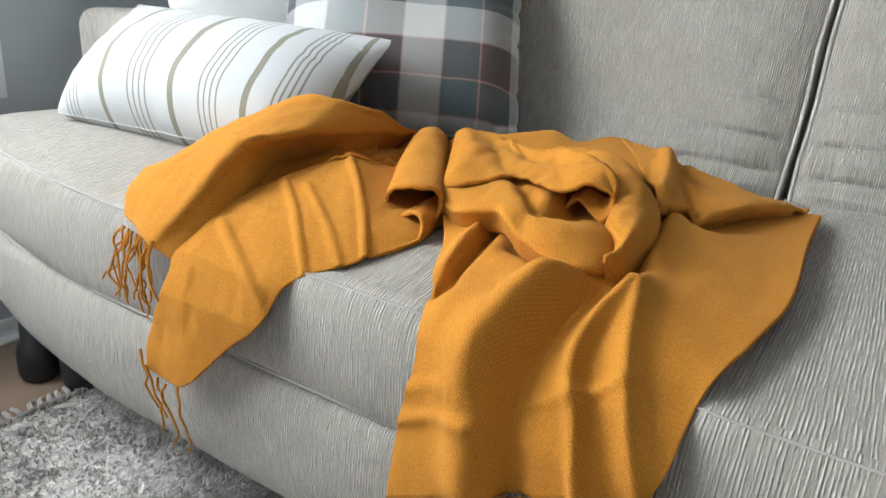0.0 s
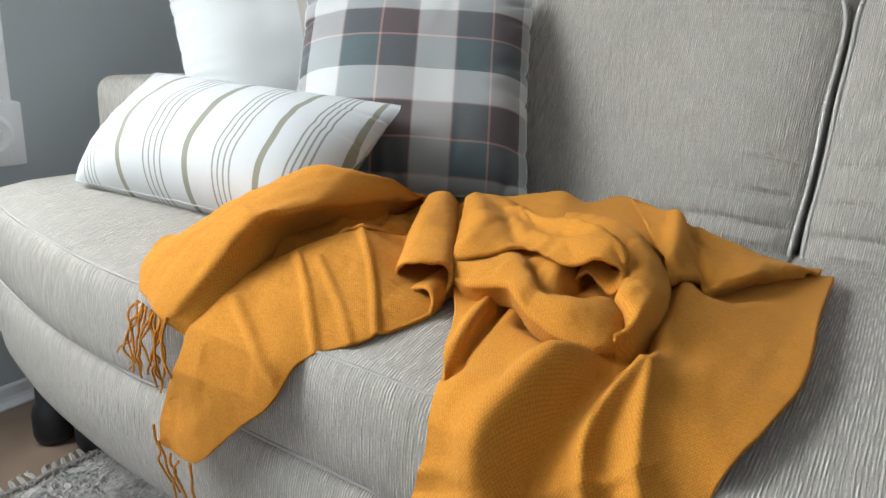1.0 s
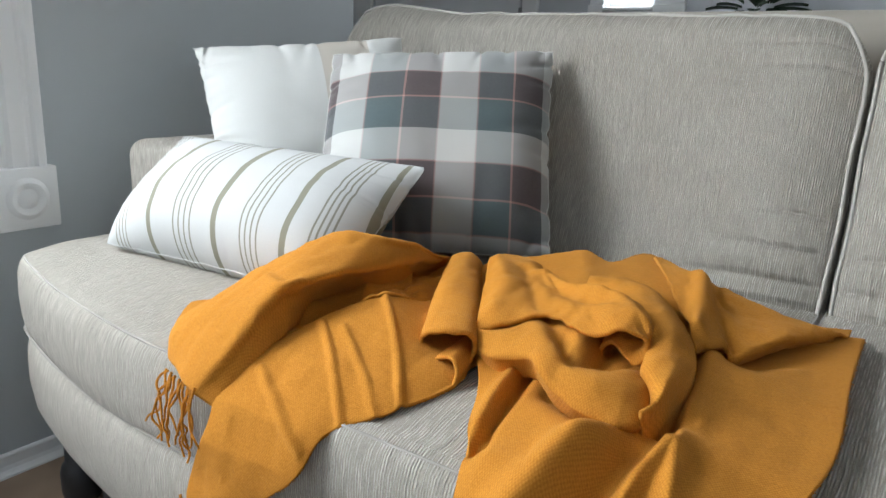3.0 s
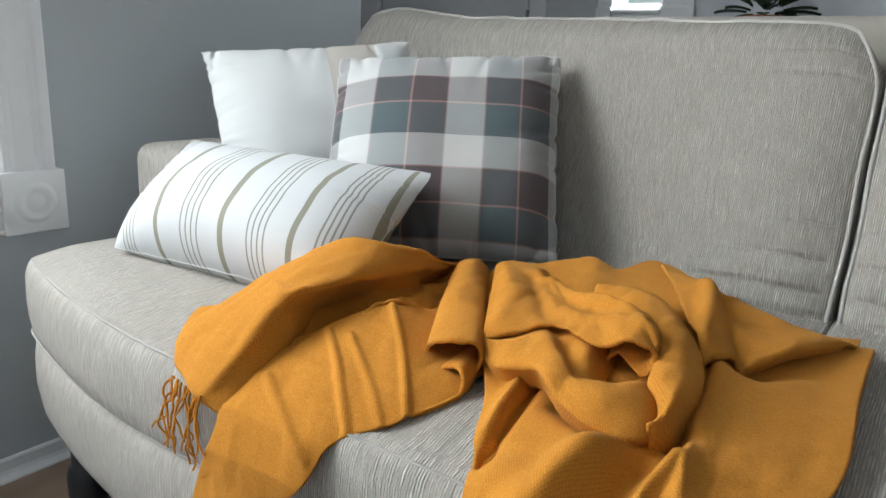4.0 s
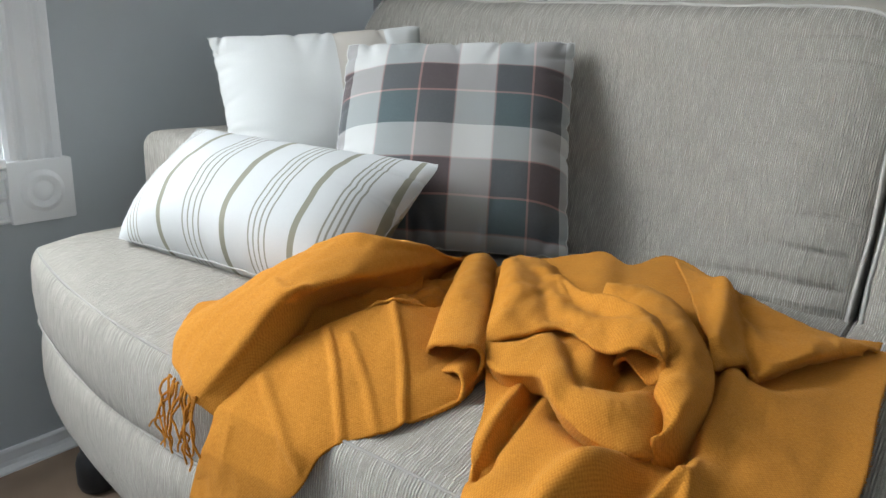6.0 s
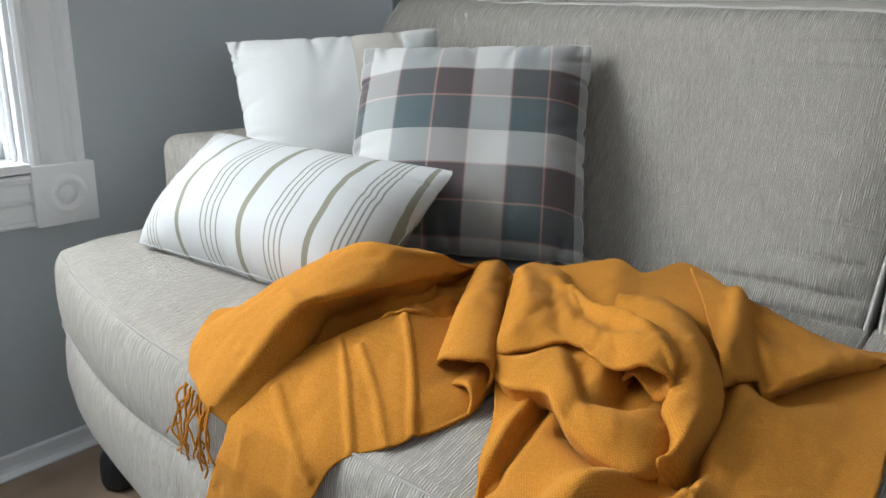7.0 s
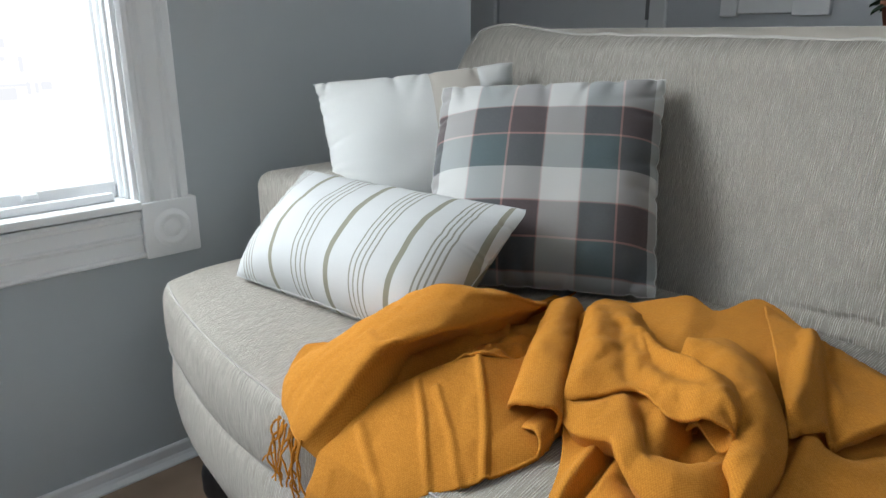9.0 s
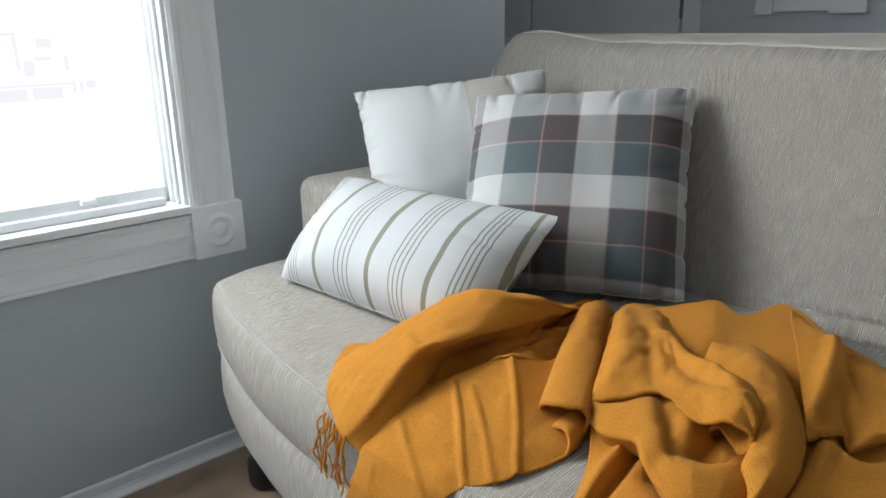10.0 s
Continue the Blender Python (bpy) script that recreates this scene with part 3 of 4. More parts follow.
# ---- pillows ----
def pillow(name, bl, br, tl, tr, thick, mat, parent_label, category, pinch=(0.06, 0.05), full=(4.0, 2.4), seed=0, puckers=9, crimp=0.010, slump=0.12, fray=0.006, n=120):
    """A stuffed pillow from its corners: full in the middle, thin at the seams, with drawn-in sides, eared corners and gathered puckers."""
    bl, br, tl, tr = (np.array(p, float) for p in (bl, br, tl, tr))
    nrm = np.cross(br - bl + tr - tl, tl - bl + tr - br)
    nrm /= np.linalg.norm(nrm)
    top = thing(name, parent_label, category)
    rnd = random.Random(seed)
    u, v = np.meshgrid(np.linspace(0, 1, n), np.linspace(0, 1, n))
    a, b = 2 * u - 1, 2 * v - 1
    ea, eb = 1 - np.abs(a), 1 - np.abs(b)
    uu = u - 0.5 * pinch[0] * np.sign(a) * np.abs(a) ** 3 * np.clip(1 - b * b, 0, 1) ** 0.45
    vv = v - 0.5 * pinch[1] * np.sign(b) * np.abs(b) ** 3 * np.clip(1 - a * a, 0, 1) ** 0.45
    blunt = np.abs(a * b) ** 12
    uu -= 0.022 * np.sign(a) * blunt
    vv -= 0.022 * np.sign(b) * blunt
    dent = np.zeros_like(u)
    for near, along, sign in ((eb, a, b), (eb, a, -b), (ea, b, a), (ea, b, -a)):
        here = (sign > 0) * np.exp(-near / rnd.uniform(0.16, 0.24))
        for q in range(puckers):
            at = -0.92 + 1.84 * (q + rnd.uniform(0.1, 0.9)) / puckers
            width, deep, slant = rnd.uniform(0.018, 0.045), rnd.uniform(-0.3, 1.0), rnd.uniform(-0.35, 0.35)
            crease = np.exp(-((along - at - slant * near) / (width + 0.10 * near)) ** 2) * here * deep
            dent += crease
            if near is eb:
                vv -= fray * crease * np.sign(b) * np.exp(-near / 0.05)
            else:
                uu -= fray * crease * np.sign(a) * np.exp(-near / 0.05)
    dome = np.clip(1 - np.abs(a) ** full[0], 0, 1) ** 0.6 * np.clip(1 - np.abs(b + slump * (1 - b * b)) ** full[1], 0, 1) ** 0.6
    flat = (bl * (1 - uu)[..., None] + br * uu[..., None]) * (1 - vv)[..., None] + (tl * (1 - uu)[..., None] + tr * uu[..., None]) * vv[..., None]
    for side in (1, -1):
        soft = np.array([[noise.noise(Vector((x * 1.7 + seed, y * 1.7, 4.0 * side))) + 0.25 * noise.noise(Vector((x * 4.5, y * 4.5 + seed, side))) for x, y in zip(r, q)] for r, q in zip(a, b)])
        d = thick / 2 * dome + 0.006 * soft * dome - crimp * dent * np.minimum(1, np.minimum(ea, eb) / 0.06)
        P = flat + nrm * (side * np.maximum(d, 0.0006))[..., None]
        part("front_panel" if side == 1 else "back_panel", grid_bm(P, np.stack([u, v], -1)), mat, top)
        if side == 1:
            rim = np.vstack([P[0], P[1:, -1], P[-1, -2::-1], P[-2:0:-1, 0]])
            part("seam", tube_bm(rim, 0.0011, 6, True), mat, top)
    return top


pillow("lumbar_pillow", (-1.237, 0.682, 0.527), (-0.722, 0.718, 0.530), (-1.276, 0.883, 0.706), (-0.755, 0.985, 0.690), 0.165, STRIPE,
       "white linen lumbar pillow with olive green stripes", "pillow", seed=2, pinch=(0.04, 0.07), full=(3.2, 2.2), crimp=0.006, slump=0.34)
pillow("plaid_pillow", (-0.964, 0.889, 0.528), (-0.593, 1.138, 0.524), (-1.090, 1.091, 0.870), (-0.716, 1.334, 0.892), 0.15, PLAID,
       "grey, plum and cream plaid square pillow leaning on others", "pillow", seed=5, pinch=(0.07, 0.05), full=(3.4, 3.0), crimp=0.013, fray=0.011)
pillow("cream_pillow", (-1.215, 0.905, 0.545), (-0.965, 1.250, 0.555), (-1.348, 0.955, 0.872), (-1.076, 1.316, 0.915), 0.15, CREAM,
       "plain cream cotton square pillow with a linen band", "pillow", seed=9, pinch=(0.10, 0.06), full=(3.0, 3.0), puckers=11, crimp=0.014, fray=0.012)

# ---- the throw ----
PROFILE = np.array([(1.9, 0.49), (1.30, 0.498), (1.05, 0.512), (0.80, 0.518), (0.64, 0.508), (0.575, 0.498), (0.545, 0.486), (0.515, 0.466), (0.500, 0.43),
                    (0.497, 0.392), (0.494, 0.36), (0.492, 0.33), (0.490, 0.30), (0.490, 0.25), (0.498, 0.205), (0.525, 0.18), (0.53, 0.0)])
REACH = np.r_[0, np.cumsum(np.hypot(*np.diff(PROFILE, axis=0).T))]
REACH -= REACH[6]


def drape(c):
    """From (along the sofa, back from the front welt or down from it, lift off the seat) to the room."""
    c = np.asarray(c, float)
    s = -c[..., 1]
    y, z = np.interp(s, REACH, PROFILE[:, 0]), np.interp(s, REACH, PROFILE[:, 1])
    ty = np.interp(s + 0.035, REACH, PROFILE[:, 0]) - np.interp(s - 0.035, REACH, PROFILE[:, 0])
    tz = np.interp(s + 0.035, REACH, PROFILE[:, 1]) - np.interp(s - 0.035, REACH, PROFILE[:, 1])
    k = np.hypot(ty, tz)
    h = c[..., 2]
    bow = 0.085 * np.clip((-0.80 - c[..., 0]) / 0.57, 0, 1.2) ** 2
    return np.stack([c[..., 0], y + bow - np.abs(tz / k) * h, z - ty / k * h], -1)


def fold_lift(C, folds):
    """Ridges (or valleys) along paths over the cloth: (path, width, height)."""
    for path, width, amp in folds:
        q = catmull([p[:2] for p in path], 160)
        d = np.sqrt(np.min([(C[..., 0] - x) ** 2 + (C[..., 1] - v) ** 2 for x, v in q], axis=0))
        C[..., 2] += amp * np.exp(-(d / width) ** 2)
    return C


def crinkle(C, amount=0.003, seed=0.0):
    for i in range(C.shape[0]):
        for j in range(C.shape[1]):
            x, v = C[i, j, 0], C[i, j, 1]
            C[i, j, 2] += amount * (1.2 * noise.noise(Vector((x * 22, v * 22, seed))) + 0.9 * noise.noise(Vector((x * 60, v * 36, seed + 3))) + 0.25 * noise.noise(Vector((x * 130, v * 130, seed))))
    return C


def coons(top, low, left, right, nu, nv):
    a, b, c, d = catmull(top, nu), catmull(low, nu), catmull(left, nv), catmull(right, nv)
    f = np.linspace(0, 1, nv)[:, None]
    c, d = c + (1 - f) * (a[0] - c[0]) + f * (b[0] - c[-1]), d + (1 - f) * (a[-1] - d[0]) + f * (b[-1] - d[-1])
    u, v = np.linspace(0, 1, nu)[None, :, None], np.linspace(0, 1, nv)[:, None, None]
    return (1 - v) * a[None] + v * b[None] + (1 - u) * c[:, None] + u * d[:, None] - ((1 - u) * (1 - v) * a[0] + u * (1 - v) * a[-1] + (1 - u) * v * b[0] + u * v * b[-1])


def loft(curves, n, k):
    """A smooth skin over several guide curves."""
    rows = np.array([catmull(c, n) for c in curves])
    return np.array([catmull(rows[:, j], k) for j in range(n)]).transpose(1, 0, 2)


def shifted(curve, dx=0.0, dv=0.0, dh=0.0, floor=0.004):
    return [(x + dx, v + dv, max(floor, h + dh)) for x, v, h in curve]


throw = thing("throw_blanket", "mustard yellow fringed wool throw crumpled over the seat edge", "blanket")


def cloth(name, C, parent=throw, seed=0.0, amount=0.0028):
    C = crinkle(C, amount, seed)
    C[..., 2] = np.maximum(C[..., 2], 0.009)
    P = drape(C)
    for i in (0, -1):
        P[i] += np.array([[0, 0, 0.0015 * noise.noise(Vector(p) * 160)] for p in P[i]])
    uv = C[..., :2].copy()
    ob = part(name, grid_bm(P, uv), WOOL, parent)
    mod = ob.modifiers.new("thickness", "SOLIDIFY")
    mod.thickness, mod.offset = 0.0042, 0.0
    return ob


F_left = [(-0.633, 0.434, 0.045), (-0.497, 0.213, 0.030), (-0.441, 0.126, 0.018), (-0.410, 0.063, 0.018), (-0.376, -0.002, 0.022), (-0.368, -0.044, 0.018), (-0.373, -0.097, 0.014), (-0.375, -0.186, 0.014)]
F_right = [(-0.117, 0.552, 0.008), (-0.112, 0.362, 0.008), (-0.102, 0.179, 0.012), (-0.115, 0.070, 0.014), (-0.131, 0.004, 0.014), (-0.135, -0.028, 0.012), (-0.137, -0.052, 0.012), (-0.145, -0.079, 0.012)]
F_low = [(-0.375, -0.186, 0.014), (-0.315, -0.154, 0.020), (-0.252, -0.125, 0.020), (-0.197, -0.099, 0.020), (-0.145, -0.079, 0.012)]
f_ridge = [(-0.344, -0.013, 0.030), (-0.300, -0.019, 0.030), (-0.282, 0.019, 0.030), (-0.255, 0.086, 0.030)]
f_ridge2 = [(-0.285, -0.124, 0.030), (-0.290, -0.069, 0.030), (-0.300, -0.036, 0.030), (-0.280, 0.026, 0.030)]
f_valley = [(-0.257, -0.127, 0.020), (-0.265, -0.071, 0.020), (-0.268, -0.023, 0.020), (-0.258, 0.025, 0.020), (-0.233, 0.103, 0.020)]
f_r3 = [(-0.193, -0.097, 0.020), (-0.208, -0.053, 0.020), (-0.228, -0.019, 0.020), (-0.229, 0.017, 0.020), (-0.219, 0.065, 0.020)]
f_r4 = [(-0.152, -0.079, 0.020), (-0.175, -0.036, 0.020), (-0.197, 0.012, 0.020), (-0.220, 0.112, 0.020), (-0.247, 0.281, 0.020)]
f_w1 = [(-0.371, -0.103, 0.020), (-0.326, -0.081, 0.020), (-0.288, -0.074, 0.020)]
f_w2 = [(-0.369, -0.074, 0.020), (-0.344, -0.062, 0.020), (-0.316, -0.058, 0.020)]
f_w3 = [(-0.260, -0.052, 0.020), (-0.213, -0.034, 0.020), (-0.178, -0.012, 0.020)]
B_left = [(-0.686, -0.036, 0.020), (-0.687, -0.065, 0.020), (-0.714, -0.122, 0.018), (-0.722, -0.174, 0.018)]
B_hem = [(-0.722, -0.174, 0.018), (-0.693, -0.177, 0.018), (-0.652, -0.171, 0.020), (-0.597, -0.112, 0.014), (-0.556, -0.075, 0.012), (-0.533, -0.024, 0.012), (-0.490, 0.014, 0.010), (-0.458, 0.086, 0.008), (-0.470, 0.145, 0.012)]
fr1 = [(-0.797, -0.031, 0.010), (-0.748, -0.036, 0.015), (-0.692, -0.038, 0.030)]
fr2 = [(-0.723, -0.149, 0.020), (-0.693, -0.177, 0.018), (-0.659, -0.174, 0.020)]
F_back = [(-0.610, 0.367, 0.040), (-0.612, 0.427, 0.045), (-0.570, 0.479, 0.050), (-0.544, 0.524, 0.055), (-0.517, 0.550, 0.060), (-0.468, 0.540, 0.050), (-0.443, 0.637, 0.055), (-0.335, 0.551, 0.050), (-0.283, 0.545, 0.036), (-0.202, 0.529, 0.018), (-0.160, 0.532, 0.010), (-0.114, 0.549, 0.008)]
f_lv = [(-0.394, 0.161, 0.020), (-0.392, 0.121, 0.020), (-0.385, 0.080, 0.020), (-0.377, 0.032, 0.020), (-0.372, 0.007, 0.020)]
f_l1 = [(-0.403, 0.146, 0.030), (-0.395, 0.080, 0.030), (-0.383, 0.034, 0.030)]
f_v5 = [(-0.219, 0.314, 0.020), (-0.194, 0.372, 0.020), (-0.164, 0.417, 0.020)]
f_e = [(-0.347, 0.110, 0.020), (-0.303, 0.089, 0.020), (-0.268, 0.087, 0.020), (-0.246, 0.115, 0.020)]
f_e2 = [(-0.254, 0.282, 0.020), (-0.241, 0.191, 0.020), (-0.234, 0.118, 0.020)]
P_f = [(-0.695, 0.064, 0.026), (-0.695, 0.106, 0.030), (-0.691, 0.158, 0.034), (-0.673, 0.205, 0.038), (-0.672, 0.290, 0.034)]
G_back = [(-0.420, 0.596, 0.060), (-0.328, 0.522, 0.058), (-0.303, 0.524, 0.050), (-0.279, 0.526, 0.042), (-0.231, 0.515, 0.032), (-0.186, 0.511, 0.024), (-0.133, 0.532, 0.012)]
G_front = [(-0.257, 0.256, 0.046), (-0.246, 0.292, 0.044), (-0.236, 0.312, 0.042), (-0.225, 0.302, 0.030), (-0.206, 0.344, 0.034), (-0.183, 0.401, 0.034), (-0.147, 0.500, 0.018)]
g_r1 = [(-0.333, 0.553, 0.050), (-0.297, 0.421, 0.045), (-0.267, 0.295, 0.040)]
g_r2 = [(-0.313, 0.536, 0.050), (-0.264, 0.390, 0.045), (-0.229, 0.313, 0.030)]
A_ridge = [(-0.817, -0.015, 0.012), (-0.826, 0.011, 0.030), (-0.782, 0.056, 0.060), (-0.765, 0.113, 0.080), (-0.742, 0.172, 0.100), (-0.707, 0.213, 0.108), (-0.674, 0.254, 0.095), (-0.663, 0.369, 0.050)]
A_crest = [(-0.725, -0.040, 0.030), (-0.704, -0.013, 0.045), (-0.691, 0.016, 0.060), (-0.690, 0.053, 0.075), (-0.673, 0.087, 0.085), (-0.658, 0.146, 0.085), (-0.656, 0.256, 0.065), (-0.673, 0.376, 0.045)]
A_low = [(-0.692, -0.045, 0.018), (-0.681, -0.014, 0.022), (-0.674, 0.022, 0.026), (-0.688, 0.076, 0.032), (-0.708, 0.133, 0.038), (-0.696, 0.186, 0.042), (-0.672, 0.252, 0.034), (-0.699, 0.414, 0.030)]
a_w1 = [(-0.734, 0.081, 0.090), (-0.695, 0.065, 0.090), (-0.673, 0.079, 0.090)]
B_top = [(-0.692, -0.043, 0.020), (-0.678, 0.008, 0.025), (-0.671, 0.061, 0.030), (-0.652, 0.098, 0.040), (-0.624, 0.149, 0.052), (-0.605, 0.160, 0.055), (-0.590, 0.199, 0.040), (-0.577, 0.242, 0.025)]
B_right = [(-0.577, 0.242, 0.025), (-0.514, 0.167, 0.020), (-0.464, 0.124, 0.015), (-0.449, 0.084, 0.010)]
b_c1 = [(-0.657, 0.002, 0.030), (-0.608, -0.022, 0.020), (-0.556, -0.050, 0.020)]
b_c2 = [(-0.647, 0.084, 0.040), (-0.584, 0.038, 0.030), (-0.528, -0.011, 0.020)]
b_c3 = [(-0.614, 0.086, 0.040), (-0.547, 0.044, 0.030), (-0.488, -0.001, 0.020)]
b_c4 = [(-0.608, 0.155, 0.050), (-0.537, 0.090, 0.030), (-0.479, 0.025, 0.020)]
C_rim = [(-0.523, 0.121, 0.008), (-0.525, 0.118, 0.034), (-0.505, 0.105, 0.054), (-0.479, 0.108, 0.060), (-0.459, 0.121, 0.054), (-0.457, 0.128, 0.036), (-0.465, 0.121, 0.012)]
C_back = [(-0.657, 0.362, 0.030), (-0.663, 0.377, 0.046), (-0.652, 0.382, 0.056), (-0.639, 0.391, 0.057), (-0.618, 0.383, 0.048), (-0.596, 0.358, 0.036), (-0.589, 0.350, 0.026)]
c2_rim = [(-0.513, 0.110, 0.012), (-0.486, 0.105, 0.026), (-0.466, 0.099, 0.031), (-0.459, 0.095, 0.022), (-0.458, 0.085, 0.008)]
c2_end = [(-0.513, 0.146, 0.012), (-0.494, 0.150, 0.026), (-0.481, 0.154, 0.031), (-0.468, 0.147, 0.022), (-0.465, 0.131, 0.008)]
D_rim = [(-0.470, 0.151, 0.046), (-0.441, 0.173, 0.056), (-0.413, 0.200, 0.064), (-0.394, 0.199, 0.064), (-0.352, 0.174, 0.068), (-0.330, 0.171, 0.072), (-0.311, 0.173, 0.082), (-0.292, 0.178, 0.078), (-0.282, 0.182, 0.066), (-0.284, 0.181, 0.050), (-0.293, 0.182, 0.042), (-0.307, 0.185, 0.046), (-0.321, 0.190, 0.056), (-0.333, 0.195, 0.050), (-0.340, 0.192, 0.040), (-0.332, 0.171, 0.030)]
D_back = [(-0.614, 0.416, 0.050), (-0.597, 0.426, 0.056), (-0.555, 0.412, 0.060), (-0.505, 0.371, 0.060), (-0.457, 0.318, 0.060), (-0.406, 0.287, 0.066), (-0.358, 0.260, 0.076), (-0.319, 0.238, 0.082), (-0.295, 0.216, 0.076), (-0.291, 0.213, 0.062), (-0.298, 0.218, 0.050), (-0.311, 0.227, 0.050), (-0.323, 0.231, 0.052), (-0.336, 0.238, 0.046), (-0.344, 0.244, 0.036), (-0.340, 0.228, 0.026)]
d_r1 = [(-0.482, 0.352, 0.060), (-0.437, 0.303, 0.062), (-0.376, 0.268, 0.070), (-0.319, 0.231, 0.080)]
d_v1 = [(-0.488, 0.331, 0.055), (-0.414, 0.259, 0.055), (-0.371, 0.245, 0.060), (-0.324, 0.231, 0.070)]
d_r2 = [(-0.587, 0.385, 0.050), (-0.497, 0.252, 0.055), (-0.467, 0.178, 0.050)]
d_v2 = [(-0.522, 0.353, 0.060), (-0.460, 0.264, 0.060), (-0.424, 0.221, 0.060)]
E_low = [(-0.470, 0.144, 0.040), (-0.427, 0.117, 0.045), (-0.383, 0.115, 0.055), (-0.355, 0.092, 0.058), (-0.330, 0.078, 0.052), (-0.299, 0.068, 0.047), (-0.267, 0.070, 0.042), (-0.253, 0.087, 0.036), (-0.251, 0.118, 0.032)]
E_up = [(-0.473, 0.158, 0.040), (-0.447, 0.183, 0.046), (-0.422, 0.212, 0.052), (-0.383, 0.179, 0.050), (-0.351, 0.133, 0.050), (-0.323, 0.115, 0.055), (-0.298, 0.125, 0.055), (-0.285, 0.151, 0.048), (-0.280, 0.174, 0.036)]
R_in = [(-0.418, 0.331, 0.060), (-0.366, 0.295, 0.068), (-0.322, 0.255, 0.074), (-0.295, 0.224, 0.070), (-0.280, 0.186, 0.062), (-0.271, 0.150, 0.060), (-0.253, 0.127, 0.056), (-0.247, 0.114, 0.050), (-0.246, 0.099, 0.042), (-0.253, 0.088, 0.036)]
R_out = [(-0.434, 0.386, 0.055), (-0.400, 0.411, 0.060), (-0.346, 0.382, 0.060), (-0.297, 0.317, 0.055), (-0.261, 0.255, 0.050), (-0.244, 0.212, 0.046), (-0.238, 0.173, 0.042), (-0.239, 0.142, 0.040), (-0.242, 0.111, 0.038), (-0.251, 0.087, 0.036)]
hollow = [(-0.432, 0.275, 0.030), (-0.370, 0.263, 0.030), (-0.330, 0.327, 0.030)]
hollow2 = [(-0.362, 0.159, 0.030), (-0.317, 0.174, 0.030), (-0.293, 0.225, 0.030)]

def between(p, q, f=0.5, lift=0.0):
    return [tuple((1 - f) * a + f * b + (0, 0, lift)[i] for i, (a, b) in enumerate(zip(m, n))) for m, n in zip(p, q)]


F = coons(F_back, F_low, F_left, F_right, 170, 180)
F = fold_lift(F, [(f_ridge, 0.026, 0.020), (f_ridge2, 0.028, 0.022), (f_valley, 0.020, -0.020), (f_r3, 0.009, 0.012), (f_r4, 0.014, 0.010), (f_r4, 0.004, 0.004), (f_r3, 0.0035, 0.004),
                  (f_w1, 0.005, 0.004), (f_w2, 0.005, 0.003), (f_w3, 0.0035, 0.0045), (f_l1, 0.011, 0.016), (f_lv, 0.008, -0.026), (f_v5, 0.022, -0.024), (f_e, 0.020, -0.018), (f_e2, 0.012, -0.020)])
F[..., 2] = np.maximum(F[..., 2], 0.004)
cloth("hanging_fold", F, seed=1, amount=0.0010)
# the lower end of the hanging fold
low = loft([F_low, shifted(F_low, 0, -0.06), shifted(F_low, 0.0, -0.10)], 90, 24)
cloth("hanging_end", low, seed=1.0, amount=0.0014)
G = loft([shifted(G_front, 0.0, 0.03, -0.02), shifted(G_front, 0.0, 0.006, -0.008), G_front, between(G_front, G_back, 0.5, 0.006), G_back, shifted(G_back, 0, 0.05, -0.04)], 110, 50)
cloth("back_flap", fold_lift(G, [(g_r1, 0.012, 0.012), (g_r2, 0.010, -0.008)]), seed=9)
R = loft([shifted(R_out, 0.004, -0.004, -0.04), shifted(R_out, 0.002, -0.002, -0.012), R_out, between(R_out, R_in, 0.5, 0.012), R_in, shifted(R_in, -0.006, 0.004, -0.014), shifted(R_in, -0.008, 0.02, -0.04)], 130, 60)
cloth("rolled_fold", R, seed=2)
E = loft([shifted(E_low, 0.0, 0.012, -0.03), shifted(E_low, 0.0, 0.002, -0.008), E_low, between(E_low, E_up, 0.5, 0.010), E_up, [(x, v + 0.035, h + (0.006 if x < -0.345 else -0.025)) for x, v, h in E_up], [(x, v + 0.08, h + (0.002 if x < -0.345 else -0.03)) for x, v, h in E_up]], 130, 60)
cloth("curved_fold", E, seed=2.5)
D = loft([D_rim, between(D_rim, D_back, 0.5, 0.009), D_back, shifted(D_back, -0.02, 0.07, -0.02)], 190, 60)
cloth("curled_flap", fold_lift(D, [(d_r1, 0.012, 0.012), (d_v1, 0.014, -0.008), (d_r2, 0.016, 0.008), (d_v2, 0.012, -0.008)]), seed=3)
hollow_floor = loft([shifted(hollow, 0, 0.05), hollow, hollow2, shifted(hollow2, 0, -0.03, -0.01)], 40, 30)
cloth("inner_fold", hollow_floor, seed=3.5)
P1 = loft([C_rim, between(C_rim, C_back, 0.5, 0.004), C_back, shifted(C_back, -0.03, 0.06, -0.02)], 70, 50)
cloth("rolled_pleat", P1, seed=4)
cloth("small_curl", loft([c2_rim, between(c2_rim, c2_end), c2_end, shifted(c2_end, 0.0, 0.05)], 60, 30), seed=5)
B = coons(B_top, B_hem, B_left, B_right, 190, 110)
B = fold_lift(B, [(b_c1, 0.005, 0.0045), (b_c2, 0.004, 0.0045), (b_c3, 0.0045, 0.003), (b_c4, 0.004, 0.0045)])
cloth("front_panel", B, seed=6, amount=0.0015)
behind = loft([B_top, shifted(B_top, -0.02, 0.04, -0.02), shifted(B_top, -0.04, 0.14, -0.025), shifted(B_top, -0.06, 0.26, -0.025)], 90, 50)
cloth("tucked_layer", behind, seed=7, amount=0.010)
pocket = loft([shifted(A_low[3:], 0.02, -0.02, -0.02), shifted(A_low[3:], -0.02, 0.06, -0.02), shifted(A_low[3:], -0.05, 0.20, -0.02)], 80, 40)
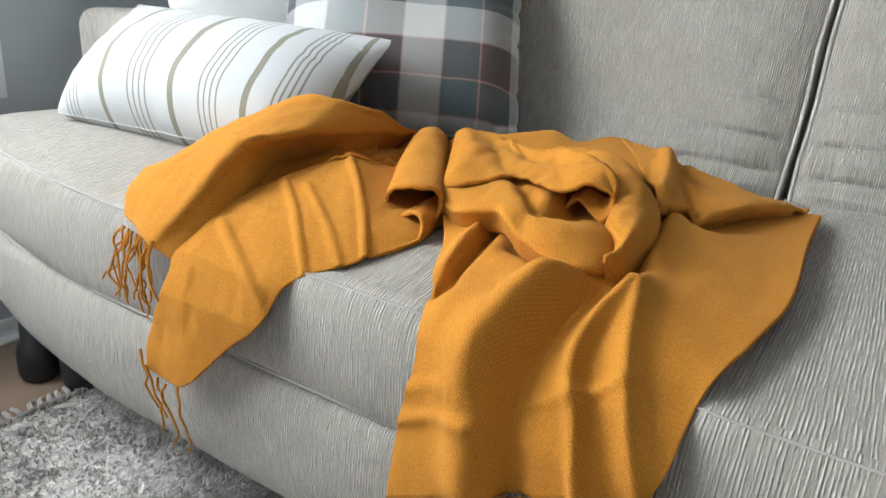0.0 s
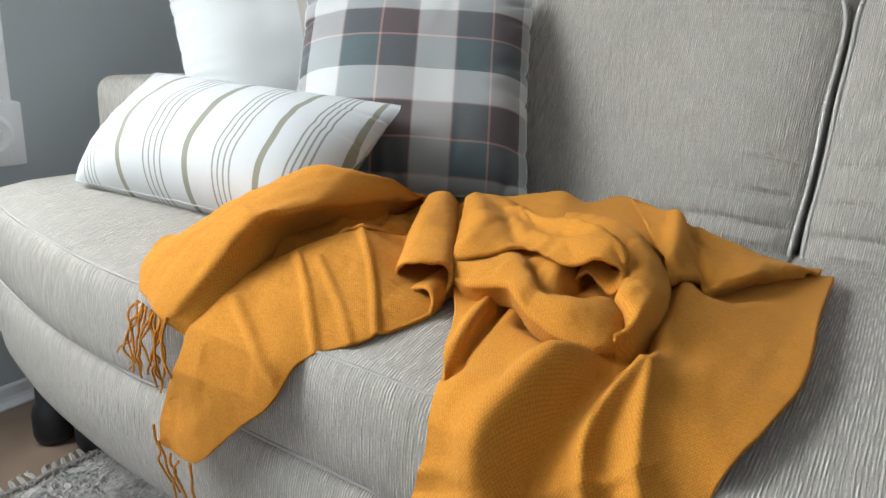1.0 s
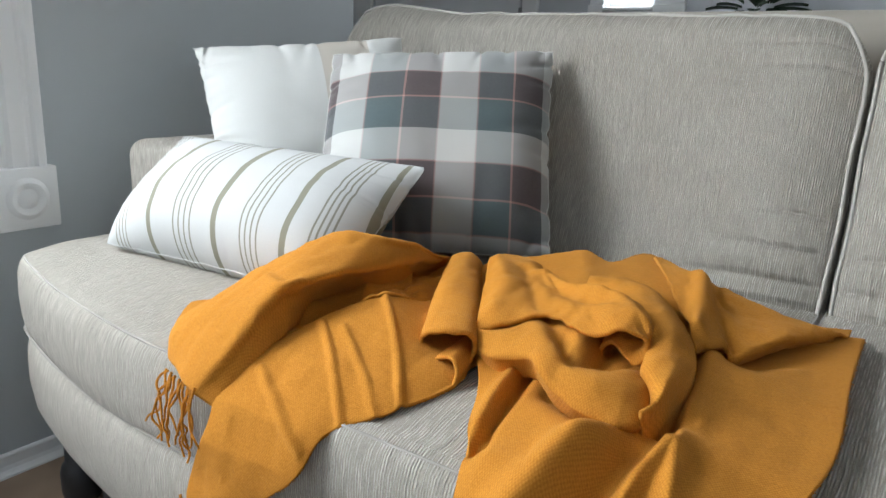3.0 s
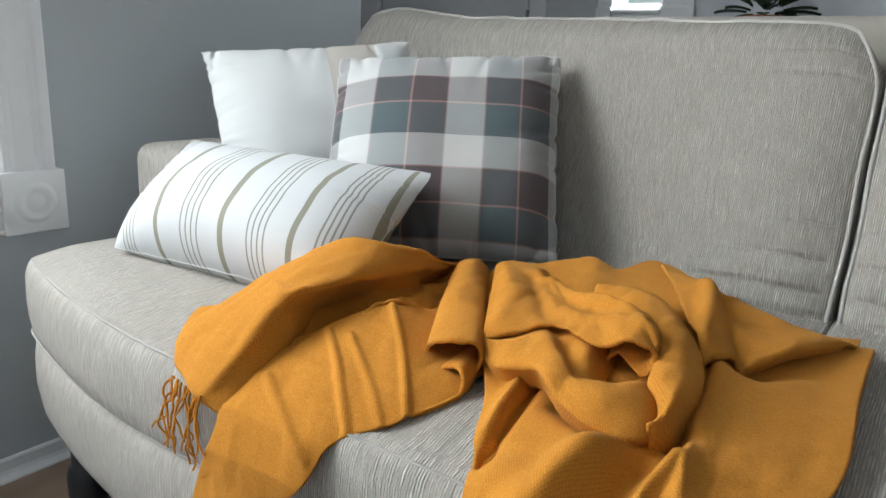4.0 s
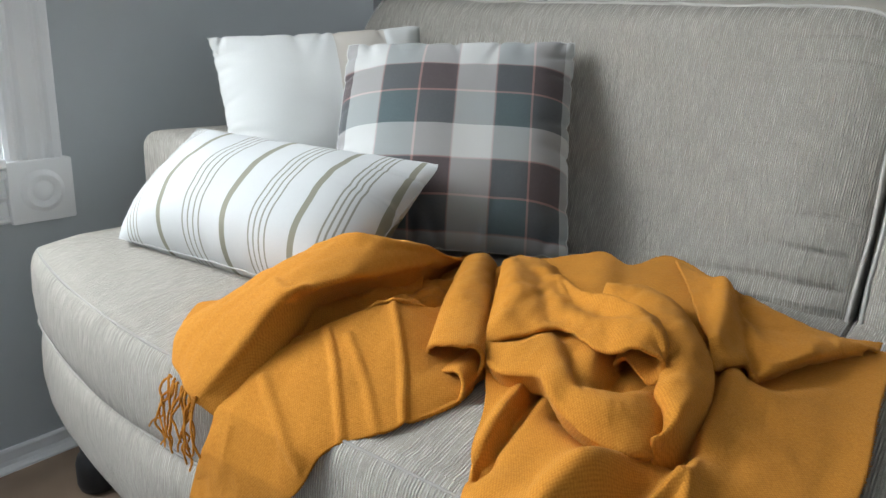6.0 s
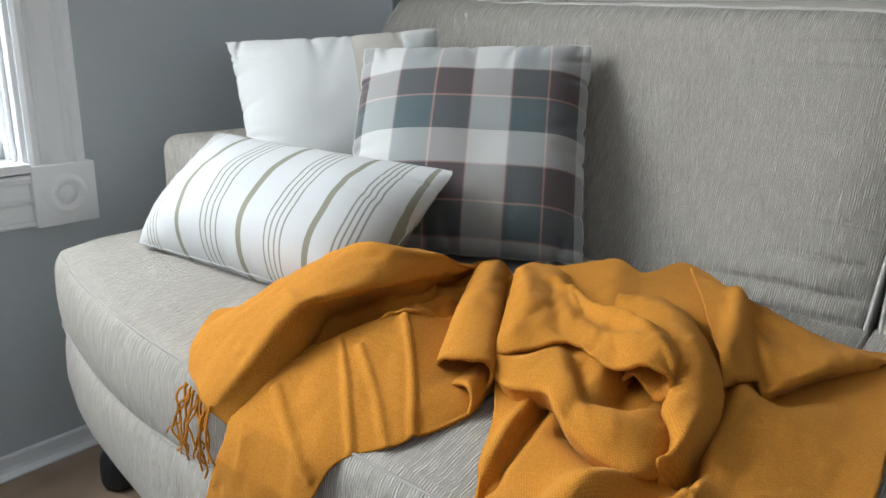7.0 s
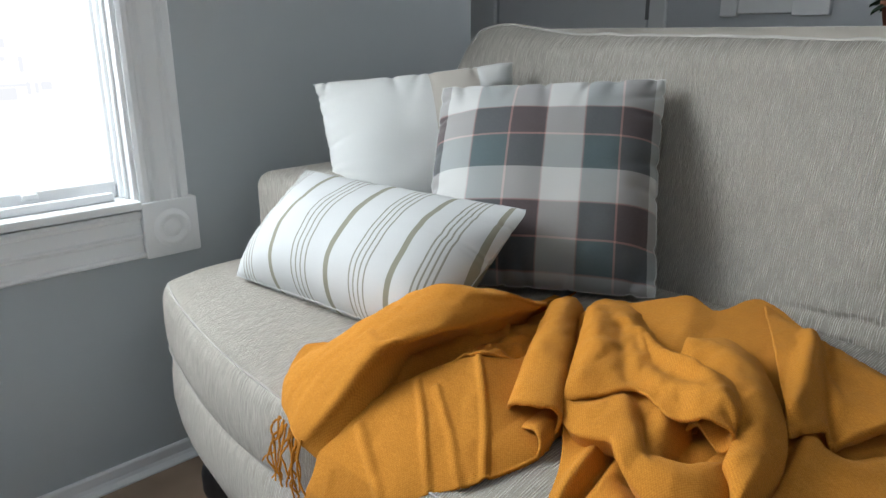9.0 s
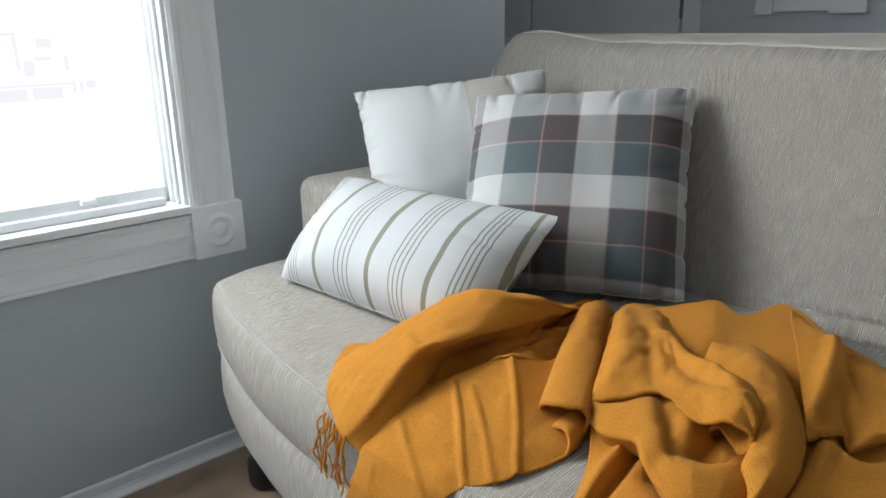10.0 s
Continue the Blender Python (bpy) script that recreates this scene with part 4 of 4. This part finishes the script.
cloth("under_layer", pocket, seed=7.5, amount=0.010)
cloth("inner_crease", loft([shifted(P_f, 0.02, -0.03, -0.02), P_f, shifted(P_f, -0.02, 0.03, 0.008), shifted(P_f, -0.03, 0.08, 0.0)], 70, 40), seed=7.8, amount=0.006)
A = loft([shifted(A_low, -0.03, 0.03, -0.03), shifted(A_low, -0.006, 0.006, -0.012), A_low, between(A_low, A_crest, 0.6, 0.002), A_crest, between(A_crest, A_ridge, 0.5, 0.003), A_ridge,
          shifted(A_ridge, -0.04, 0.035, -0.02), shifted(A_ridge, -0.07, 0.07, -0.08)], 150, 80)
cloth("rolled_edge", fold_lift(A, [(a_w1, 0.008, 0.006)]), seed=8)


def strand(start, length, sway, seed):
    """One twisted fringe cord hanging down over the front."""
    rnd = random.Random(seed)
    x, v, h = start
    pts, n = [], 8
    curl, turn = rnd.uniform(-0.011, 0.011), rnd.uniform(3, 9)
    for i in range(n):
        f = i / (n - 1)
        pts.append((x + sway * f + curl * math.sin(f * turn) + rnd.uniform(-0.003, 0.003) * (f > 0), v - length * f, h * (1 - 0.6 * f) + 0.007 + rnd.uniform(-0.002, 0.005)))
    p = drape(catmull(pts, 28))
    part("fringe", tube_bm(p, np.linspace(0.0017, 0.0012, 28), 6), WOOL, throw, "twisted wool fringe cord")


for i in range(15):
    f = i / 14
    p = catmull(fr1, 19)[i]
    strand(p, 0.045 + 0.035 * random.random(), random.uniform(-0.02, 0.02), i)
for i in range(5):
    p = catmull(fr2, 5)[i]
    strand(p, 0.06 + 0.03 * random.random(), random.uniform(-0.005, 0.015), 40 + i)


def hem_fibres(edge, inner, count, seed):
    """Short loose fibres that stand out from a hem, as thin crossed blades."""
    rnd = random.Random(seed)
    verts, faces = [], []
    for q in range(count):
        f = rnd.uniform(0, len(edge) - 1.001)
        i, r = int(f), f - int(f)
        p = Vector(edge[i] * (1 - r) + edge[i + 1] * r)
        out = (p - Vector(inner[i] * (1 - r) + inner[i + 1] * r)).normalized()
        lean = Vector((rnd.uniform(-1, 1), rnd.uniform(-1, 1), rnd.uniform(-1, 1)))
        tip = p + (out + 0.6 * lean).normalized() * rnd.uniform(0.0012, 0.0042)
        for side in (Vector((0.00022, 0, 0.0001)), Vector((0, 0.0002, 0.00018))):
            verts += [p - side, p + side, tip]
            faces.append((len(verts) - 3, len(verts) - 2, len(verts) - 1))
    me = bpy.data.meshes.new("hem_nap")
    me.from_pydata([tuple(v) for v in verts], [], faces)
    me.materials.append(WOOL)
    ob = new("hem_nap", me)
    ob.parent = throw
    return tagged(ob, "short loose wool fibres along a hem", kind="stuff")


for k, (edge, inner, count) in enumerate(((drape(B)[-1], drape(B)[-4], 420), (drape(D)[0], drape(D)[3], 380), (drape(P1)[0], drape(P1)[3], 120),
                                          (drape(F)[:, -1], drape(F)[:, -4], 320), (drape(F)[:, 0], drape(F)[:, 3], 200), (drape(A)[:, 0], drape(A)[:, 3], 160), (drape(E)[16], drape(E)[22], 320))):
    hem_fibres(edge, inner, count, k)


# ---- behind the sofa ----
door = thing("door_1", "pale grey painted flat door with white casing", "door", kind="structure", at=(-2.05, FY, 0))
under(part("leaf", box_bm((-2.47, FY - 0.012, 0.01), (-1.665, FY + 0.02, 2.03), 0.003), DOORP, smooth=False), door)
for a, b in (((-2.74, FY - 0.022, 0), (-2.49, FY, 2.1)), ((-1.65, FY - 0.022, 0), (-1.575, FY, 2.1)), ((-2.62, FY - 0.024, 2.1), (-1.575, FY, 2.2))):
    under(part("casing", box_bm(a, b, 0.006), WHITE, smooth=False), door)
for z in (0.3, 1.06, 1.8):
    under(part("hinge", box_bm((-1.668, FY - 0.018, z - 0.045), (-1.648, FY - 0.006, z + 0.045), 0.002), paint("worn_steel", (0.20, 0.20, 0.21), 0.4), smooth=False), door)
win2 = thing("window_2", "narrow white window with casing on the far wall", "window", kind="structure", at=(-1.15, FY, 1.0))
for nm, a, b in (("casing", (nx0 - 0.06, FY - 0.02, 1.11), (nx0, FY, 1.95)), ("casing", (nx1, FY - 0.02, 1.11), (nx1 + 0.12, FY, 1.95)),
                 ("corner_block", (nx0 - 0.065, FY - 0.028, 1.02), (nx0 + 0.0, FY, 1.11)), ("corner_block", (nx1, FY - 0.028, 1.02), (nx1 + 0.125, FY, 1.11)),
                 ("sill_casing", (nx0, FY - 0.02, 1.03), (nx1, FY, 1.085)), ("sill", (nx0, FY - 0.03, 1.085), (nx1, FY + 0.14, 1.10)), ("rail", (nx0, FY + 0.04, 1.10), (nx1, FY + 0.07, 1.13))):
    under(part(nm, box_bm(a, b, 0.004), WHITE, smooth=False), win2)

# potted plant on a dark cabinet by the far wall
cabinet = thing("cabinet", "dark brown wooden cabinet against the far wall", "cabinet", at=(-0.68, 2.62, 0))
under(part("carcass", box_bm((-0.95, 2.42, 0.0), (-0.42, 2.83, 0.93), 0.008), paint("dark_brown_wood", (0.035, 0.024, 0.018), 0.4), smooth=False), cabinet)
plant = thing("potted_plant", "leafy dark green plant in a terracotta pot", "plant", at=(-0.66, 2.62, 0.93))
rows = [[(-0.66 + r * math.cos(a), 2.62 + r * math.sin(a), z) for a in np.linspace(0, 2 * math.pi, 24, endpoint=False)]
        for r, z in ((0.0, 0.93), (0.055, 0.93), (0.075, 1.03), (0.082, 1.03), (0.082, 1.055), (0.072, 1.055), (0.068, 1.04), (0.0, 1.04))]
bm = grid_bm(np.array(rows), close_u=True)
bmesh.ops.remove_doubles(bm, verts=bm.verts, dist=1e-6)
under(part("pot", bm, paint("terracotta", (0.26, 0.085, 0.04), 0.8)), plant)
LEAF = paint("dark_leaf", (0.018, 0.05, 0.02), 0.45)
rnd = random.Random(4)
for i in range(46):
    a, up, reach = rnd.uniform(0, 6.28), rnd.uniform(-0.1, 1.0), rnd.uniform(0.06, 0.17)
    base_p = Vector((-0.66, 2.62, 1.05))
    tip = base_p + Vector((math.cos(a) * reach, math.sin(a) * reach * 0.7, 0.02 + 0.17 * up))
    d = tip - base_p
    side = d.cross(Vector((0, 0, 1))).normalized() * rnd.uniform(0.018, 0.03)
    P = np.array([[base_p + d * f + side * w * s + Vector((0, 0, -0.05 * f * f + 0.008 * abs(s))) for s in (-1, 0, 1)] for f, w in ((0.35, 0.05), (0.5, 0.7), (0.7, 1.0), (0.87, 0.7), (1.0, 0.04))])
    under(part("leaf", grid_bm(P), LEAF), plant)

# ---- rug ----
def shag(name):
    m = Mat(name, rough=0.97)
    a = m.noise(m.coords((9, 9, 9)), 1.0, 5.0, 0.62)
    b = m.noise(m.coords((130, 60, 90)), 1.0, 3.0, 0.6)
    col = m.ramp(a, (0.33, (0.27, 0.265, 0.26)), (0.42, (0.53, 0.49, 0.45)), (0.55, (0.72, 0.67, 0.62)), (0.70, (0.80, 0.765, 0.725)))
    m.colour(m.mix(col, (0.22, 0.215, 0.21), m.math("MULTIPLY", m.ramp(b, (0.35, (1, 1, 1)), (0.6, (0, 0, 0))), 0.6)))
    m.bump(b, 0.9, 0.012)
    m.sheen(0.3)
    return m.m


rug = thing("rug", "pale grey distressed shag rug with a braided fringed edge", "rug", at=(-0.2, -0.3, 0))
nx, ny = 150, 190
xs, ys = np.linspace(-1.225, 1.2, nx), np.linspace(-1.6, 0.80, ny)
P = np.zeros((ny, nx, 3))
for i, y in enumerate(ys):
    for j, x in enumerate(xs):
        e = min(1, (x + 1.225) / 0.03, (0.80 - y) / 0.03)
        P[i, j] = (x, y, 0.003 + 0.013 * e + e * 0.006 * noise.noise(Vector((x * 45, y * 45, 0))) + e * 0.004 * noise.noise(Vector((x * 12, y * 12, 5))))
SHAG = shag("distressed_shag")
under(part("rug_field", grid_bm(P), SHAG), rug)
rnd = random.Random(21)
verts, faces = [], []
for q in range(16000):
    x, y = rnd.uniform(-1.215, -0.45), rnd.uniform(0.1, 0.79)
    p, turn = Vector((x, y, 0.012)), rnd.uniform(0, 6.28)
    tip = p + Vector((rnd.uniform(-0.012, 0.012), rnd.uniform(-0.012, 0.012), rnd.uniform(0.006, 0.016)))
    side = Vector((math.cos(turn), math.sin(turn), 0)) * 0.0011
    mid = (p + tip) / 2 + Vector((0, 0, 0.003))
    verts += [p - side, p + side, mid + side, mid - side, tip]
    k = len(verts) - 5
    faces += [(k, k + 1, k + 2, k + 3), (k + 3, k + 2, k + 4)]
me = bpy.data.meshes.new("shag")
me.from_pydata([tuple(v) for v in verts], [], faces)
me.materials.append(SHAG)
pile = new("shag", me)
tagged(under(pile, rug), "soft uneven shag pile", kind="stuff")
CORD = plain_cloth("rug_cord", (0.50, 0.47, 0.43), 400, 0.5)
DARKCORD = plain_cloth("rug_dark_cord", (0.33, 0.31, 0.29), 400, 0.5)
path = [(-1.232 + 0.002 * math.sin(q * 60), q, 0.008) for q in np.linspace(-1.6, 0.80, 240)]
under(part("edge_braid", tube_bm(path, 0.0045, 6), DARKCORD), rug)
knot = bmesh.new()
for k in range(2):
    one = tube_bm([(0.004, 0.000 + 0.004 * k, 0.006), (-0.012, 0.002 + 0.004 * k, 0.011), (-0.026, 0.007 + 0.002 * k, 0.006), (-0.036, 0.012 + 0.006 * k, 0.003)], [0.0026, 0.003, 0.0024, 0.0014], 6)
    me = bpy.data.meshes.new("scrap")
    one.to_mesh(me)
    one.free()
    knot.from_mesh(me)
    bpy.data.meshes.remove(me)
first = under(part("fringe", knot, CORD), rug)
rnd = random.Random(8)
for i in range(110):
    ob = first if i == 0 else new("fringe", first.data)
    ob.parent = rug
    ob.matrix_parent_inverse = Matrix.Translation(-rug.location)
    ob.matrix_basis = pose(-1.236, -1.2 + i * 0.018, 0.0, 0, 0, rnd.uniform(-14, 14))
